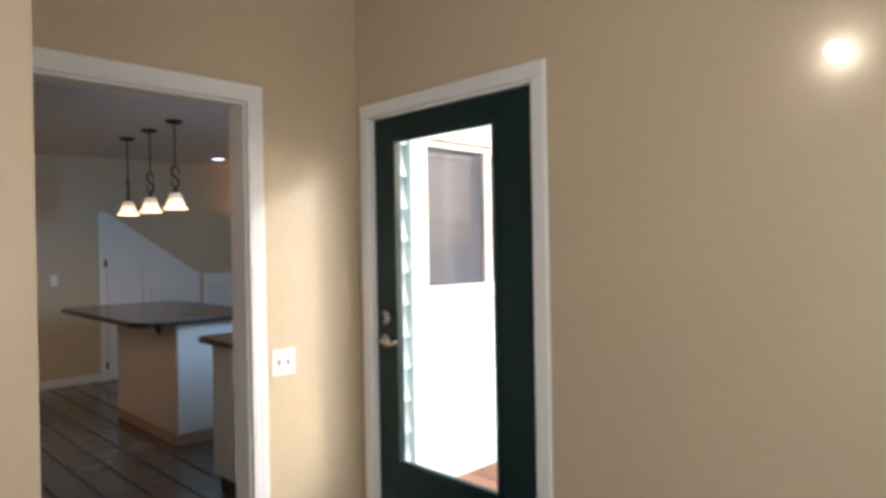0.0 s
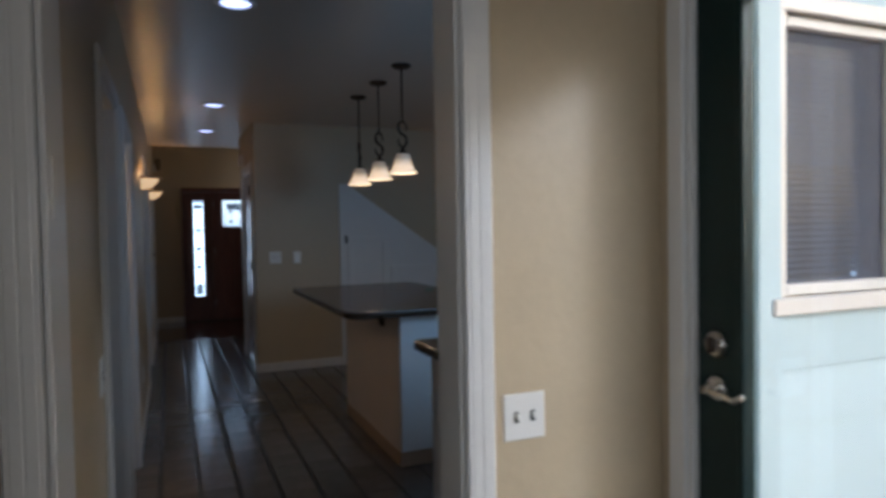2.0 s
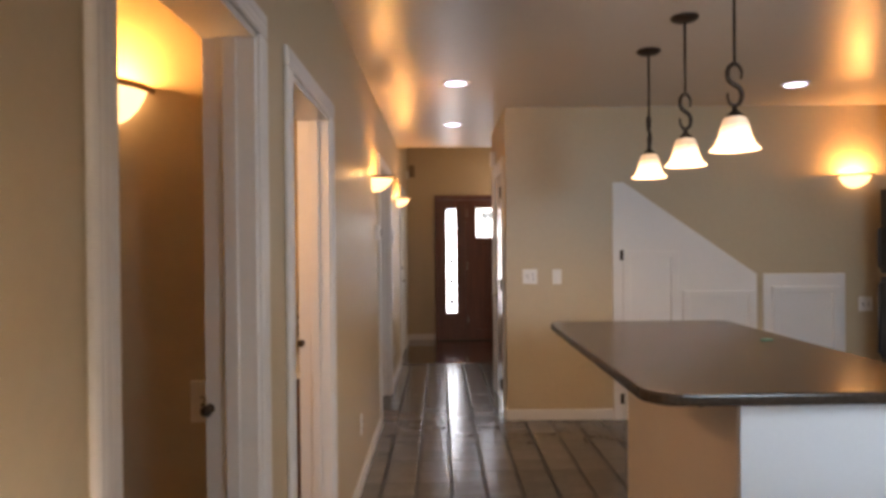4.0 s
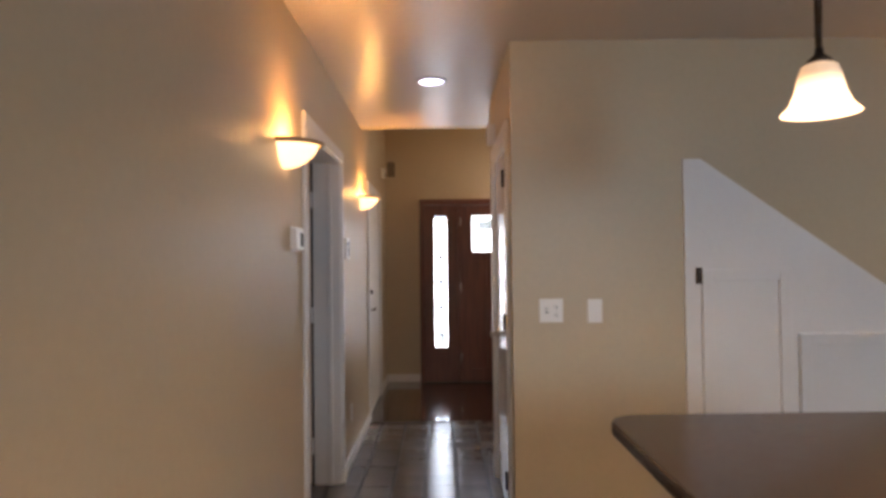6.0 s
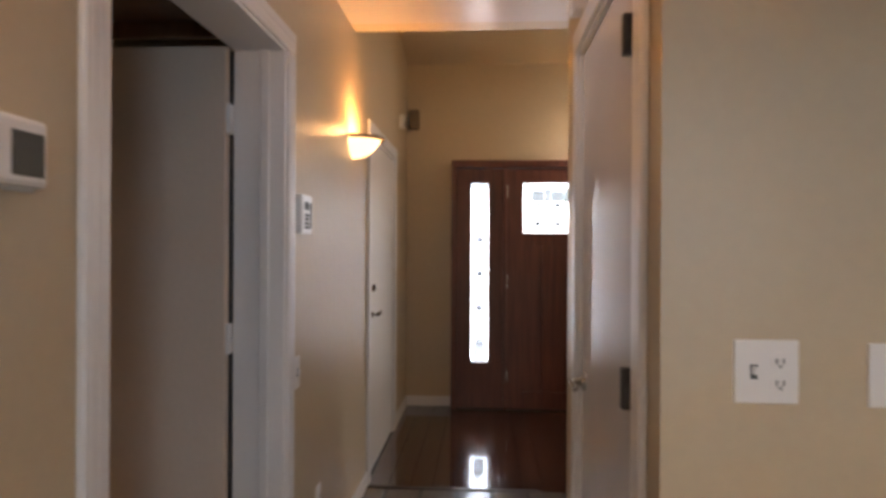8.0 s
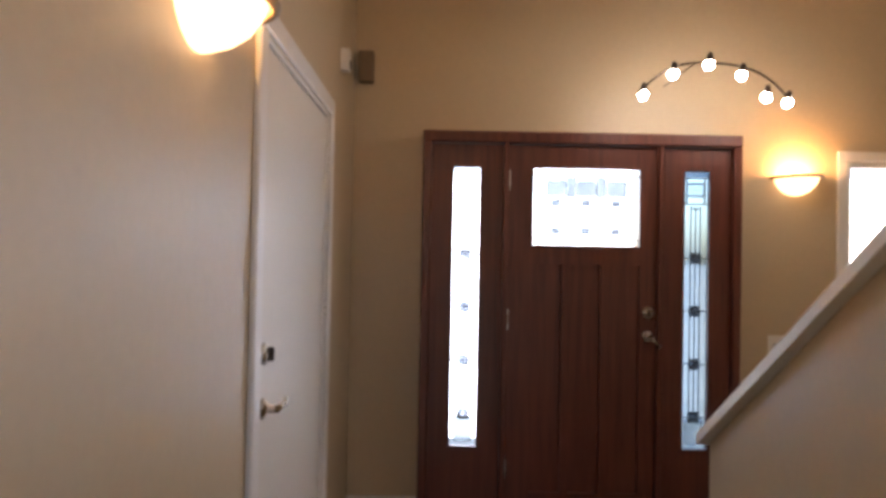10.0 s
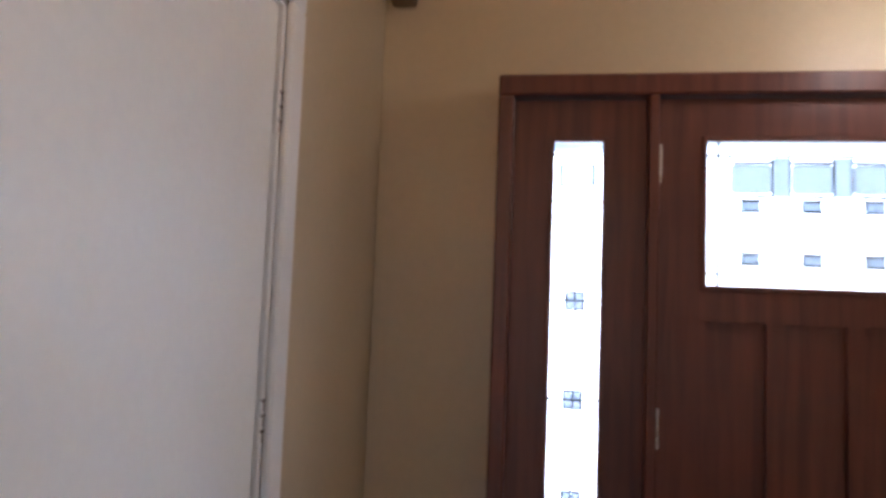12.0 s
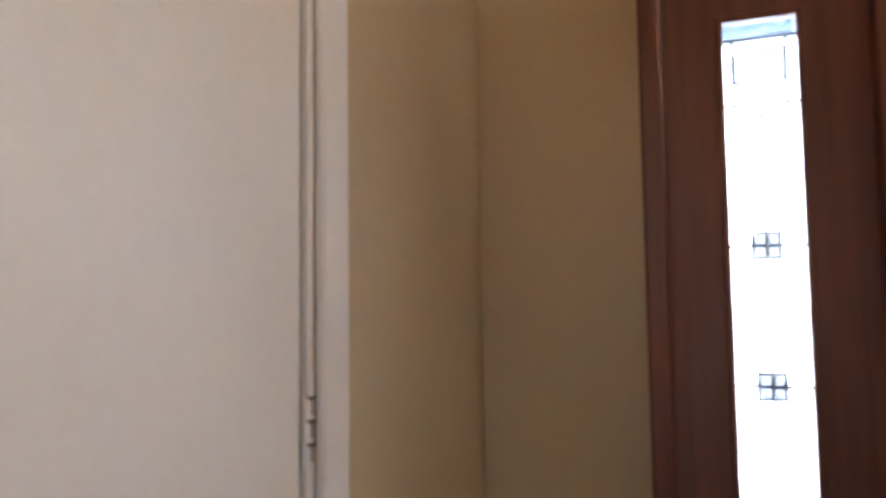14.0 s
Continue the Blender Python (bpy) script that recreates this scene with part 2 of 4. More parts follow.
def wall(name, axis, p0, p1, u0, u1, z0, z1, openings=(), material=None, label="beige painted plaster wall"):
    """A wall across axis from p0 to p1, along the other axis from u0 to u1, with openings (ua, ub, za, zb) cut through it."""
    us = sorted({u0, u1, *(o[0] for o in openings), *(o[1] for o in openings)})
    zs = sorted({z0, z1, *(max(o[2], z0) for o in openings), *(o[3] for o in openings)})
    solid = {}
    for i in range(len(us) - 1):
        for j in range(len(zs) - 1):
            uc, zc = (us[i] + us[i + 1]) / 2, (zs[j] + zs[j + 1]) / 2
            solid[i, j] = not any(o[0] < uc < o[1] and o[2] < zc < o[3] for o in openings)
    bm = bmesh.new()

    def v(p, u, z):
        return bm.verts.new((p, u, z) if axis == "x" else (u, p, z))

    def quad(*c):
        bm.faces.new([v(*k) for k in c])
    for (i, j), ok in solid.items():
        if not ok:
            continue
        a, b, c, d = us[i], us[i + 1], zs[j], zs[j + 1]
        quad((p0, a, c), (p0, b, c), (p0, b, d), (p0, a, d))
        quad((p1, a, c), (p1, b, c), (p1, b, d), (p1, a, d))
        if not solid.get((i - 1, j)):
            quad((p0, a, c), (p1, a, c), (p1, a, d), (p0, a, d))
        if not solid.get((i + 1, j)):
            quad((p0, b, c), (p1, b, c), (p1, b, d), (p0, b, d))
        if not solid.get((i, j - 1)):
            quad((p0, a, c), (p1, a, c), (p1, b, c), (p0, b, c))
        if not solid.get((i, j + 1)):
            quad((p0, a, d), (p1, a, d), (p1, b, d), (p0, b, d))
    bmesh.ops.remove_doubles(bm, verts=bm.verts, dist=1e-5)
    return tagged(part(name, bm, material or BEIGE), label, "wall", kind="structure")


# ---- structure ----
A0, A1 = 3.12, 3.87
B0, B1 = 4.24, 4.98
C0, C1 = 7.262, 8.315
D0, D1 = 9.955, 11.015
E0, E1 = 7.56, 8.40
DH, DS = 2.05, 1.962

wall("wall_hall_left", "x", -0.12, 0.0, 2.21, 12.0, 0, 3.75, [(A0, A1, -1, DS), (B0, B1, -1, DS), (C0, C1, -1, DH), (D0, D1, -1, DH)],
     label="beige plaster hall wall with four doorways")
wall("wall_opening", "y", 2.09, 2.21, -1.72, 4.62, 0, 2.75, [(-0.01, 0.848, -1, 2.076), (1.86, 2.79, 1.19, 2.02)],
     label="beige wall with a cased opening to the kitchen")
wall("wall_nook_door", "x", 1.445, 1.565, -2.72, 2.09, 0, 2.75, [(1.0, 1.98, -1, 2.065)], label="beige wall with a green glazed door")
wall("wall_nook_window_side", "x", -1.72, -1.6, -2.6, 2.09, 0, 2.75, [(-1.7, 0.5, 0.9, 2.1)])
wall("wall_nook_back", "y", -2.72, -2.6, -1.72, 1.445, 0, 2.75, [(-0.9, 0.9, 0.9, 2.1)])
wall("wall_nook_stub", "y", 1.25, 1.37, -1.60, -0.13, 0, 2.67, label="beige wall end beside the kitchen opening")
wall("wall_stair", "y", 7.39, 7.51, 1.0, 4.72, 0, 2.6, label="beige kitchen wall under the stairs")
wall("wall_hall_right", "x", 1.0, 1.12, 7.51, 8.60, 0, 2.6, [(E0, E1, -1, DH)], label="beige hall wall with a white closet door")
wall("wall_foyer_back", "y", 8.60, 8.72, 1.0, 4.72, 0, 2.5)
wall("wall_kitchen_right", "x", 4.50, 4.62, 2.21, 7.39, 0, 2.6)
wall("wall_foyer_right", "x", 4.60, 4.72, 8.72, 11.84, 0, 3.75)
wall("wall_front", "y", 11.84, 12.0, 0.0, 4.72, 0, 3.2, [(0.40, 2.144, -1, 2.126), (2.80, 3.55, 0.55, 2.02)], label="beige foyer wall round the front door")
wall("wall_header", "y", 9.40, 9.52, 0.0, 4.60, 2.5, 3.75, label="beige bulkhead above the hall ceiling edge")
wall("wall_rooms_left", "x", -1.62, -1.5, 2.21, 8.77, 0, 2.6)
for _y in (4.0, 6.4, 7.0, 8.65):
    wall("wall_partition", "y", _y, _y + 0.12, -1.5, -0.12, 0, 2.6)

_bm = B(-1.62, 4.72, 2.21, 7.39, 2.5, 2.6)
B(-1.62, 4.72, 7.39, 9.40, 2.5, 2.6, bm=_bm)
tagged(part("ceiling", _bm, CEIL), "satin painted flat ceiling of kitchen and hall", "ceiling", kind="structure")
tagged(part("ceiling_nook", B(-1.72, 1.565, -2.72, 2.09, 2.67, 2.77), WHITE), "white painted flat ceiling", "ceiling", kind="structure")
tagged(part("ceiling_foyer", prism([(9.52, 3.47), (12.0, 2.945), (12.0, 3.06), (9.52, 3.59)], "x", 0.0, 4.6), BEIGE),
       "beige sloping vaulted foyer ceiling", "ceiling", kind="structure")

# ground outside, floors inside
tagged(part("ground", B(-2000, 2000, -2000, 2000, -0.40, -0.25), GROUND), "pale dry ground outside the house", "ground", kind="structure")
floor = tagged(part("floor", B(-1.72, 4.72, -2.72, 9.87, -0.25, -0.006), GROUT), "dark slate tile floor with recessed joints", "floor", kind="structure")
floor_foyer = tagged(part("floor_foyer", B(-0.12, 4.72, 9.87, 12.0, -0.25, -0.012), GROUT), "dark reddish wood plank foyer floor", "floor", kind="structure")


def baseboard(x0, x1, y0, y1):
    o = part("baseboard", B(x0, x1, y0, y1, 0.0, 0.088, bevel=0.004), WHITE)
    return tagged(o, "white painted wooden baseboard", "baseboard", kind="structure")


for a, b in ((2.21, A0 - 0.07), (A1 + 0.07, B0 - 0.07), (B1 + 0.07, C0 - 0.07), (C1 + 0.07, D0 - 0.07), (D1 + 0.075, 11.84)):
    baseboard(0.0, 0.014, a, b)
baseboard(0.014, 0.40, 11.826, 11.84)
baseboard(2.144, 4.60, 11.826, 11.84)
baseboard(1.0, 1.85, 7.376, 7.39)
baseboard(0.986, 1.0, 7.376, E0 - 0.09)
baseboard(0.986, 1.0, E1 + 0.09, 8.60)
baseboard(3.715, 4.50, 7.376, 7.39)
baseboard(0.924, 1.445, 2.076, 2.09)
baseboard(1.431, 1.445, -2.6, 0.93)
baseboard(-1.5, -0.12, 3.986, 4.0)

# ---- doors and trim ----


def casing(parent, axis, face, side, u0, u1, top, width=0.07, thick=0.02, flute=False, name="casing"):
    """Side and head boards round an opening on one face of a wall. side: the way they stand out."""
    f0, f1 = sorted((face, face + side * thick))

    def board(nm, a, b, c, d):
        bm = B(f0, f1, a, b, c, d, bevel=0.005) if axis == "x" else B(a, b, f0, f1, c, d, bevel=0.005)
        if flute:
            n = 2
            g0, g1 = sorted((face + side * thick, face + side * (thick + 0.0016)))
            vert = (d - c) > (b - a)
            for k in range(n):
                if vert:
                    w = (b - a - 0.024) / n
                    p, q, r, s = a + 0.012 + k * w + 0.003, a + 0.012 + (k + 1) * w - 0.002, c, d - 0.01
                else:
                    w = (d - c - 0.024) / n
                    p, q, r, s = a + 0.01, b - 0.01, c + 0.012 + k * w + 0.003, c + 0.012 + (k + 1) * w - 0.003
                if axis == "x":
                    B(g0, g1, p, q, r, s, bevel=0.0007, bm=bm)
                else:
                    B(p, q, g0, g1, r, s, bevel=0.0007, bm=bm)
        part(nm, bm, WHITE, parent)
    board(name, u0 - width, u0, 0.0, top)
    board(name, u1, u1 + width, 0.0, top)
    board(name + "_head", u0 - width, u1 + width, top, top + width)


def lining(parent, axis, p0, p1, u0, u1, top, t=0.018):
    """The jambs that line an opening through a wall."""
    for a, b, c, d in ((u0, u0 + t, 0, top), (u1 - t, u1, 0, top), (u0, u1, top - t, top)):
        part("jamb", B(p0, p1, a, b, c, d, bevel=0.002) if axis == "x" else B(a, b, p0, p1, c, d, bevel=0.002), WHITE, parent)


def lever(parent, at, facing, swing=1, metal=None, name="handle", reach=1.0, droop=0.0):
    """A round rose with a curved lever. facing: pose that turns local -y to the way the door faces."""
    metal = metal or NICKEL
    m = at @ facing
    h = part(name, lathe([(0.0, 0.0), (0.030, 0.0), (0.031, 0.004), (0.026, 0.011), (0.012, 0.014), (0.010, 0.05), (0.0, 0.052)], 20), metal, parent, "satin nickel lever handle")
    smooth(h)
    h.matrix_local = m @ pose(0, 0, 0, 90, 0, 0)
    pts = [(0, 0, 0.045)] + [(x * reach * swing, y - droop * x, z) for x, y, z in ((0.03, 0.004, 0.05), (0.065, 0.0, 0.05), (0.095, -0.006, 0.047), (0.118, 0.010, 0.044))]
    arm = part("lever", tube(pts, lambda s: 0.010 - 0.003 * s, 8), metal, h)
    smooth(arm)
    return h


def deadbolt(parent, at, facing, metal=None):
    h = part("deadbolt", lathe([(0.0, 0.0), (0.032, 0.0), (0.033, 0.006), (0.027, 0.014), (0.0, 0.016)], 20), metal or NICKEL, parent, "round satin nickel deadbolt")
    smooth(h)
    h.matrix_local = at @ facing @ pose(0, 0, 0, 90, 0, 0)
    part("thumb_turn", B(-0.006, 0.006, -0.02, 0.02, 0.012, 0.032, bevel=0.003), BRONZE, h)
    return h


def hinge(parent, x0, x1, y, z, metal=None, r=0.006, h=0.09):
    """A butt hinge: three knuckles on an upright pin."""
    bm = bmesh.new()
    for k in range(3):
        tube([((x0 + x1) / 2, y, z - h / 2 + k * h / 3 + 0.001), ((x0 + x1) / 2, y, z - h / 2 + (k + 1) * h / 3 - 0.001)], r, 8, bm)
    B(x0, x1, y - 0.015, y + 0.015, z - h / 2, z + h / 2, bm=bm)
    return part("hinge", bm, metal or NICKEL, parent)


TO_PX = pose(0, 0, 0, 0, 0, 90)      # local -y turned to +x
TO_NX = pose(0, 0, 0, 0, 0, -90)
TO_NY = pose(0, 0, 0, 0, 0, 0)

# cased opening between nook and kitchen
op = thing("trim_opening", "white fluted casing round the kitchen opening", "trim", kind="structure")
casing(op, "y", 2.09, -1, -0.01, 0.848, 2.076, 0.076, 0.022, flute=True)
casing(op, "y", 2.21, 1, -0.01, 0.848, 2.076, 0.07, 0.018)
lining(op, "y", 2.085, 2.215, -0.01, 0.848, 2.076, 0.012)
part("strike_plate", B(0.0035, 0.007, 2.12, 2.18, 1.44, 1.56, bevel=0.001), PLATE, op, "white painted cover plate")

part("jamb_return", B(-0.008, 0.0045, 2.066, 2.30, 0.0, 2.12, bevel=0.002), WHITE, op)

# doorways A and B: open, cased both sides
for nm, a, b in (("door_1", A0, A1), ("door_2", B0, B1)):
    d = thing(nm, "white cased open doorway off the hall", "doorway", kind="structure")
    casing(d, "x", 0.0, 1, a, b, DS, 0.066, 0.018, flute=True)
    lining(d, "x", -0.13, 0.006, a, b, DS)
    part("door_stop", B(-0.075, -0.04, b - 0.030, b - 0.018, 0, DS - 0.018, bevel=0.002), WHITE, d)
    k = part("knob", lathe([(0, 0), (0.013, 0), (0.013, 0.003), (0.006, 0.006), (0.006, 0.018), (0.013, 0.023), (0.015, 0.030), (0.009, 0.036), (0, 0.037)], 16), BRONZE, d, "dark bronze latch knob")
    smooth(k)
    k.matrix_local = pose(-0.118, b - 0.018, 1.0, 90, 0, 0)

# door C: slab standing open into the closet
d = thing("door_3", "white slab door standing open into a closet", "door", kind="structure")
casing(d, "x", 0.0, 1, C0, C1, DH - 0.01, 0.076, 0.018, flute=True)
lining(d, "x", -0.168, 0.006, C0, C1, DH)
part("door_stop", B(-0.075, -0.045, C1 - 0.030, C1 - 0.018, 0, DH - 0.018, bevel=0.002), WHITE, d)
# white slab; the warm light falling on it is in its base colour
slab = part("slab", B(-1.01, -0.178, C1 - 0.062, C1 - 0.024, 0.01, 2.038, bevel=0.003), WARMLIT, d)
for z in (0.25, 1.07, 1.80):
    part("hinge", B(-0.180, -0.166, C1 - 0.058, C1 - 0.022, z - 0.05, z + 0.05, bevel=0.002), WHITE, d, "white painted hinge")
# black strip painted in for the shade between slab and jamb
part("gap_shade_strip", B(-0.178, -0.168, C1 - 0.030, C1 - 0.019, 0.0, 2.03), DARKP, d, "black strip for the shade in the open door's hinge gap")
cl = thing("closet_shelf", "dark wooden closet shelf on the wall", "shelf", at=pose(-0.8, 8.1, 2.1))
part("board", B(-0.65, 0.62, -0.10, 0.10, 0.0, 0.02, bevel=0.002), CABW, cl)
part("cleat", B(-0.65, 0.62, 0.10, 0.12, -0.05, 0.02, bevel=0.002), CABW, cl)

RUST = mat("rusty_hinge_steel", (0.11, 0.060, 0.035), 0.6, metal=0.4, var=0.4, scale=60)
# door D: closed slab to the garage
d = thing("door_4", "closed white slab door with nickel lever", "door", kind="structure")
casing(d, "x", 0.0, 1, D0, D1, DH, 0.072, 0.018)
lining(d, "x", -0.13, 0.002, D0, D1, DH, 0.016)
# shade of the narrow hinge-side gap, added as a black strip
part("gap_shade_strip", B(-0.050, -0.010, D1 - 0.0200, D1 - 0.0165, 0.0, DH - 0.02), DARKP, d, "black strip for the shade in the closed door's hinge gap")
part("slab", B(-0.050, -0.006, D0 + 0.020, D1 - 0.021, 0.008, DH - 0.020, bevel=0.003), DOORW, d)
lever(d, pose(-0.006, D0 + 0.10, 0.975), TO_PX, 1)
deadbolt(d, pose(-0.006, D0 + 0.10, 1.135), TO_PX)
for z in (0.25, 1.19, 1.81):
    bm = bmesh.new()
    for k in range(3):
        tube([(0.001, D1 - 0.0185, z - 0.045 + 0.03 * k + 0.002), (0.001, D1 - 0.0185, z - 0.045 + 0.03 * k + 0.028)], 0.0058, 8, bm)
    hg = part("hinge", bm, WHITE, d, "white painted hinge knuckles")
    for k in range(3):
        q = z - 0.030 + 0.03 * k
        part("worn_slot", B(-0.002, 0.0045, D1 - 0.0125, D1 - 0.0090, q - 0.010, q + 0.009), RUST, hg, "dark rusty hinge slot")
        part("worn_cap", B(0.000, 0.0075, D1 - 0.0215, D1 - 0.0065, q + 0.010, q + 0.0135), RUST, hg, "dark rusty hinge joint")

# door E: closed slab to the closet under the stairs
d = thing("door_5", "closed white glossy closet door with dark hinges", "door", kind="structure")
casing(d, "x", 1.0, -1, E0, E1, DH, 0.08, 0.018)
lining(d, "x", 0.994, 1.124, E0, E1, DH, 0.02)
EDOOR = mat("glossy_white_door_paint", (0.76, 0.73, 0.70), 0.16, var=0.04, scale=2.0, bump=0.03)
part("slab", B(1.006, 1.044, E0 + 0.022, E1 - 0.022, 0.008, DH - 0.022, bevel=0.003), EDOOR, d)
lever(d, pose(1.006, E1 - 0.09, 0.94), TO_NX, 1, NICKEL)
for z in (0.25, 1.075, 1.835):
    part("hinge", B(0.966, 1.007, E0 + 0.006, E0 + 0.030, z - 0.045, z + 0.045, bevel=0.003), DARKP, d, "dark bronze hinge")

# green glazed door to the deck
d = thing("door_6", "dark green closed door with a large glass pane", "door", kind="structure")
casing(d, "x", 1.445, -1, 1.0, 1.98, 2.065, 0.062, 0.02, flute=False)
lining(d, "x", 1.44, 1.575, 1.0, 1.98, 2.065, 0.014)
G0, G1, GZ0, GZ1 = 1.208, 1.823, 0.436, 1.936
bm = B(1.455, 1.500, 1.016, G0, 0.01, 2.048, bevel=0.003)
B(1.455, 1.500, G1, 1.964, 0.01, 2.048, bevel=0.003, bm=bm)
B(1.455, 1.500, G0, G1, 0.01, GZ0, bm=bm)
B(1.455, 1.500, G0, G1, GZ1, 2.048, bm=bm)
slab = part("slab", bm, GREEN, d, "dark green painted door leaf")
for a, b, c, e in ((G0 - 0.012, G0 + 0.010, GZ0 - 0.012, GZ1 + 0.012), (G1 - 0.010, G1 + 0.012, GZ0 - 0.012, GZ1 + 0.012)):
    part("glazing_bead", B(1.447, 1.458, a, b, c, e, bevel=0.003), GREEN, slab)
for c, e in ((GZ0 - 0.012, GZ0 + 0.010), (GZ1 - 0.010, GZ1 + 0.012)):
    part("glazing_bead", B(1.448, 1.457, G0 + 0.010, G1 - 0.010, c, e, bevel=0.003), GREEN, slab)
pane = part("pane", B(1.476, 1.481, G0, G1, GZ0, GZ1), GLASS, slab)
pane.visible_shadow = False
lever(d, pose(1.455, 1.900, 1.00), TO_NX, 1, NICKEL)
deadbolt(d, pose(1.455, 1.900, 1.11), TO_NX, NICKEL)
for z in (0.3, 1.07, 1.82):
    hinge(d, 1.444, 1.456, 1.012, z, BRONZE)
part("threshold", B(1.44, 1.60, 1.0, 1.98, -0.004, 0.010, bevel=0.002), BRONZE, d)


# ---- front door unit ----
FY0, FY1 = 11.70, 11.82
fd = thing("front_door", "mahogany front door with leaded glass sidelights", "door", kind="structure")
for x0, x1, z0, z1 in ((0.40, 0.448, 0, 2.062), (2.098, 2.144, 0, 2.062), (0.40, 2.144, 2.062, 2.126)):
    part("frame", B(x0, x1, 11.69, 11.95, z0, z1, bevel=0.006), MAHOG, fd)
for x0, x1 in ((0.842, 0.872), (1.690, 1.720)):
    part("mullion", B(x0, x1, FY0 - 0.005, FY1, 0.0, 2.062, bevel=0.004), MAHOG, fd)


def leaf(name, x0, x1, gx0, gx1, gz0, gz1, panels, y0, parent, glass=None):
    """A wooden leaf with one glazed light and recessed panels below it."""
    y1 = y0 + 0.045
    bm = B(x0, gx0, y0, y1, 0.012, 2.058)
    B(gx1, x1, y0, y1, 0.012, 2.058, bm=bm)
    B(gx0, gx1, y0, y1, gz1, 2.058, bm=bm)
    if not panels:
        B(gx0, gx1, y0, y1, 0.012, gz0, bm=bm)
    else:
        z0, z1 = 0.16, gz0 - 0.10
        B(gx0, gx1, y0, y1, z1, gz0, bm=bm)
        B(gx0, gx1, y0, y1, 0.012, z0, bm=bm)
        w = (gx1 - gx0 - 0.045 * (panels - 1)) / panels
        for k in range(panels):
            a = gx0 + k * (w + 0.045)
            B(a, a + w, y0 + 0.014, y1 - 0.014, z0, z1, bm=bm)
            if k:
                B(a - 0.045, a, y0, y1, z0, z1, bm=bm)
    o = part(name, bm, MAHOG, parent)
    for a, b, c, e in ((gx0 - 0.010, gx0 + 0.005, gz0 - 0.01, gz1 + 0.01), (gx1 - 0.005, gx1 + 0.010, gz0 - 0.01, gz1 + 0.01),
                       (gx0 + 0.005, gx1 - 0.005, gz0 - 0.010, gz0 + 0.005), (gx0 + 0.005, gx1 - 0.005, gz1 - 0.005, gz1 + 0.010)):
        part("glazing_bead", B(a, b, y0 - 0.006, y0 + 0.004, c, e, bevel=0.002), MAHOG, o)
    p = part("pane", B(gx0, gx1, y0 + 0.026, y0 + 0.032, gz0, gz1), glass or GLASS, o, "bevelled leaded glass")
    p.visible_shadow = False
    return o


def cames(parent, y, bars):
    """Lead bars on a pane: (x0, x1, z0, z1)."""
    for x0, x1, z0, z1 in bars:
        part("came", B(x0, x1, y, y + 0.008, z0, z1), LEAD, parent)


ROWS = (1.752, 1.452, 1.160, 0.868, 0.576)


def sidelight(x0, x1, gx0, gx1, block, glass=None):
    o = leaf("sidelight", x0, x1, gx0, gx1, 0.40, 1.934, 0, 11.735, fd, glass)
    y, m, bars = 11.752, (gx0 + gx1) / 2, []
    t = 0.0032
    for z in ROWS:
        bars.append((gx0, gx1, z - t, z + t))
    bars += [(gx0, gx1, 1.892, 1.898), (gx0 + 0.020, gx0 + 0.026, 1.755, 1.892), (gx1 - 0.026, gx1 - 0.020, 1.755, 1.892),
             (gx0 + 0.026, gx1 - 0.026, 1.868, 1.872), (gx0 + 0.026, gx1 - 0.026, 1.790, 1.794), (m - 0.027, m + 0.027, 1.722, 1.728)]
    for z in ROWS[1:]:
        for q in (-0.027, 0.027):
            bars += [(m - 0.027, m + 0.027, z + q - 0.003, z + q + 0.003), (m + q - 0.003, m + q + 0.003, z - 0.027, z + 0.027)]
    for dx in (-0.026, 0.0, 0.026):
        bars.append((m + dx - 0.0022, m + dx + 0.0022, 0.585, 1.740))
    cames(o, y, bars)
    # left top pane: grey tint stands for the shaded porch soffit beyond
    part("bevel_pane", B(gx0 + 0.024, gx1 - 0.024, y - 0.001, y + 0.006, 1.796, 1.866, bevel=0.006), block, o, "bevelled glass pane tinted grey")
    part("rain_strip", B(gx0 + 0.006, gx1 - 0.006, y, y + 0.005, 1.900, 1.930, bevel=0.002), RAINTEX, o, "rippled rain glass strip")
    part("bevel_pane", B(gx0 + 0.024, gx1 - 0.024, y - 0.001, y + 0.006, 0.424, 0.566, bevel=0.006), block, o, "bevelled glass pane tinted grey")
    for z in ROWS[1:]:
        for sx in (-1, 1):
            for sz in (-1, 1):
                part("bevel_square", B(m + sx * 0.013 - 0.011, m + sx * 0.013 + 0.011, y - 0.002, y + 0.006, z + sz * 0.013 - 0.011, z + sz * 0.013 + 0.011, bevel=0.003), SMOKE, o)
    return o


def rippled_glass(name, tint, scale):
    """Clear glass with a cast, rippled face."""
    m = clear_glass(name, tint, 0.05)
    n, l = m.node_tree.nodes, m.node_tree.links
    tc, no, bp = n.new("ShaderNodeTexCoord"), n.new("ShaderNodeTexNoise"), n.new("ShaderNodeBump")
    no.inputs["Scale"].default_value, no.inputs["Detail"].default_value = scale, 2
    bp.inputs["Strength"].default_value, bp.inputs["Distance"].default_value = 0.8, 0.004
    l.new(tc.outputs["Object"], no.inputs["Vector"])
    l.new(no.outputs["Fac"], bp.inputs["Height"])
    l.new(bp.outputs[0], n["Principled BSDF"].inputs["Normal"])
    return m


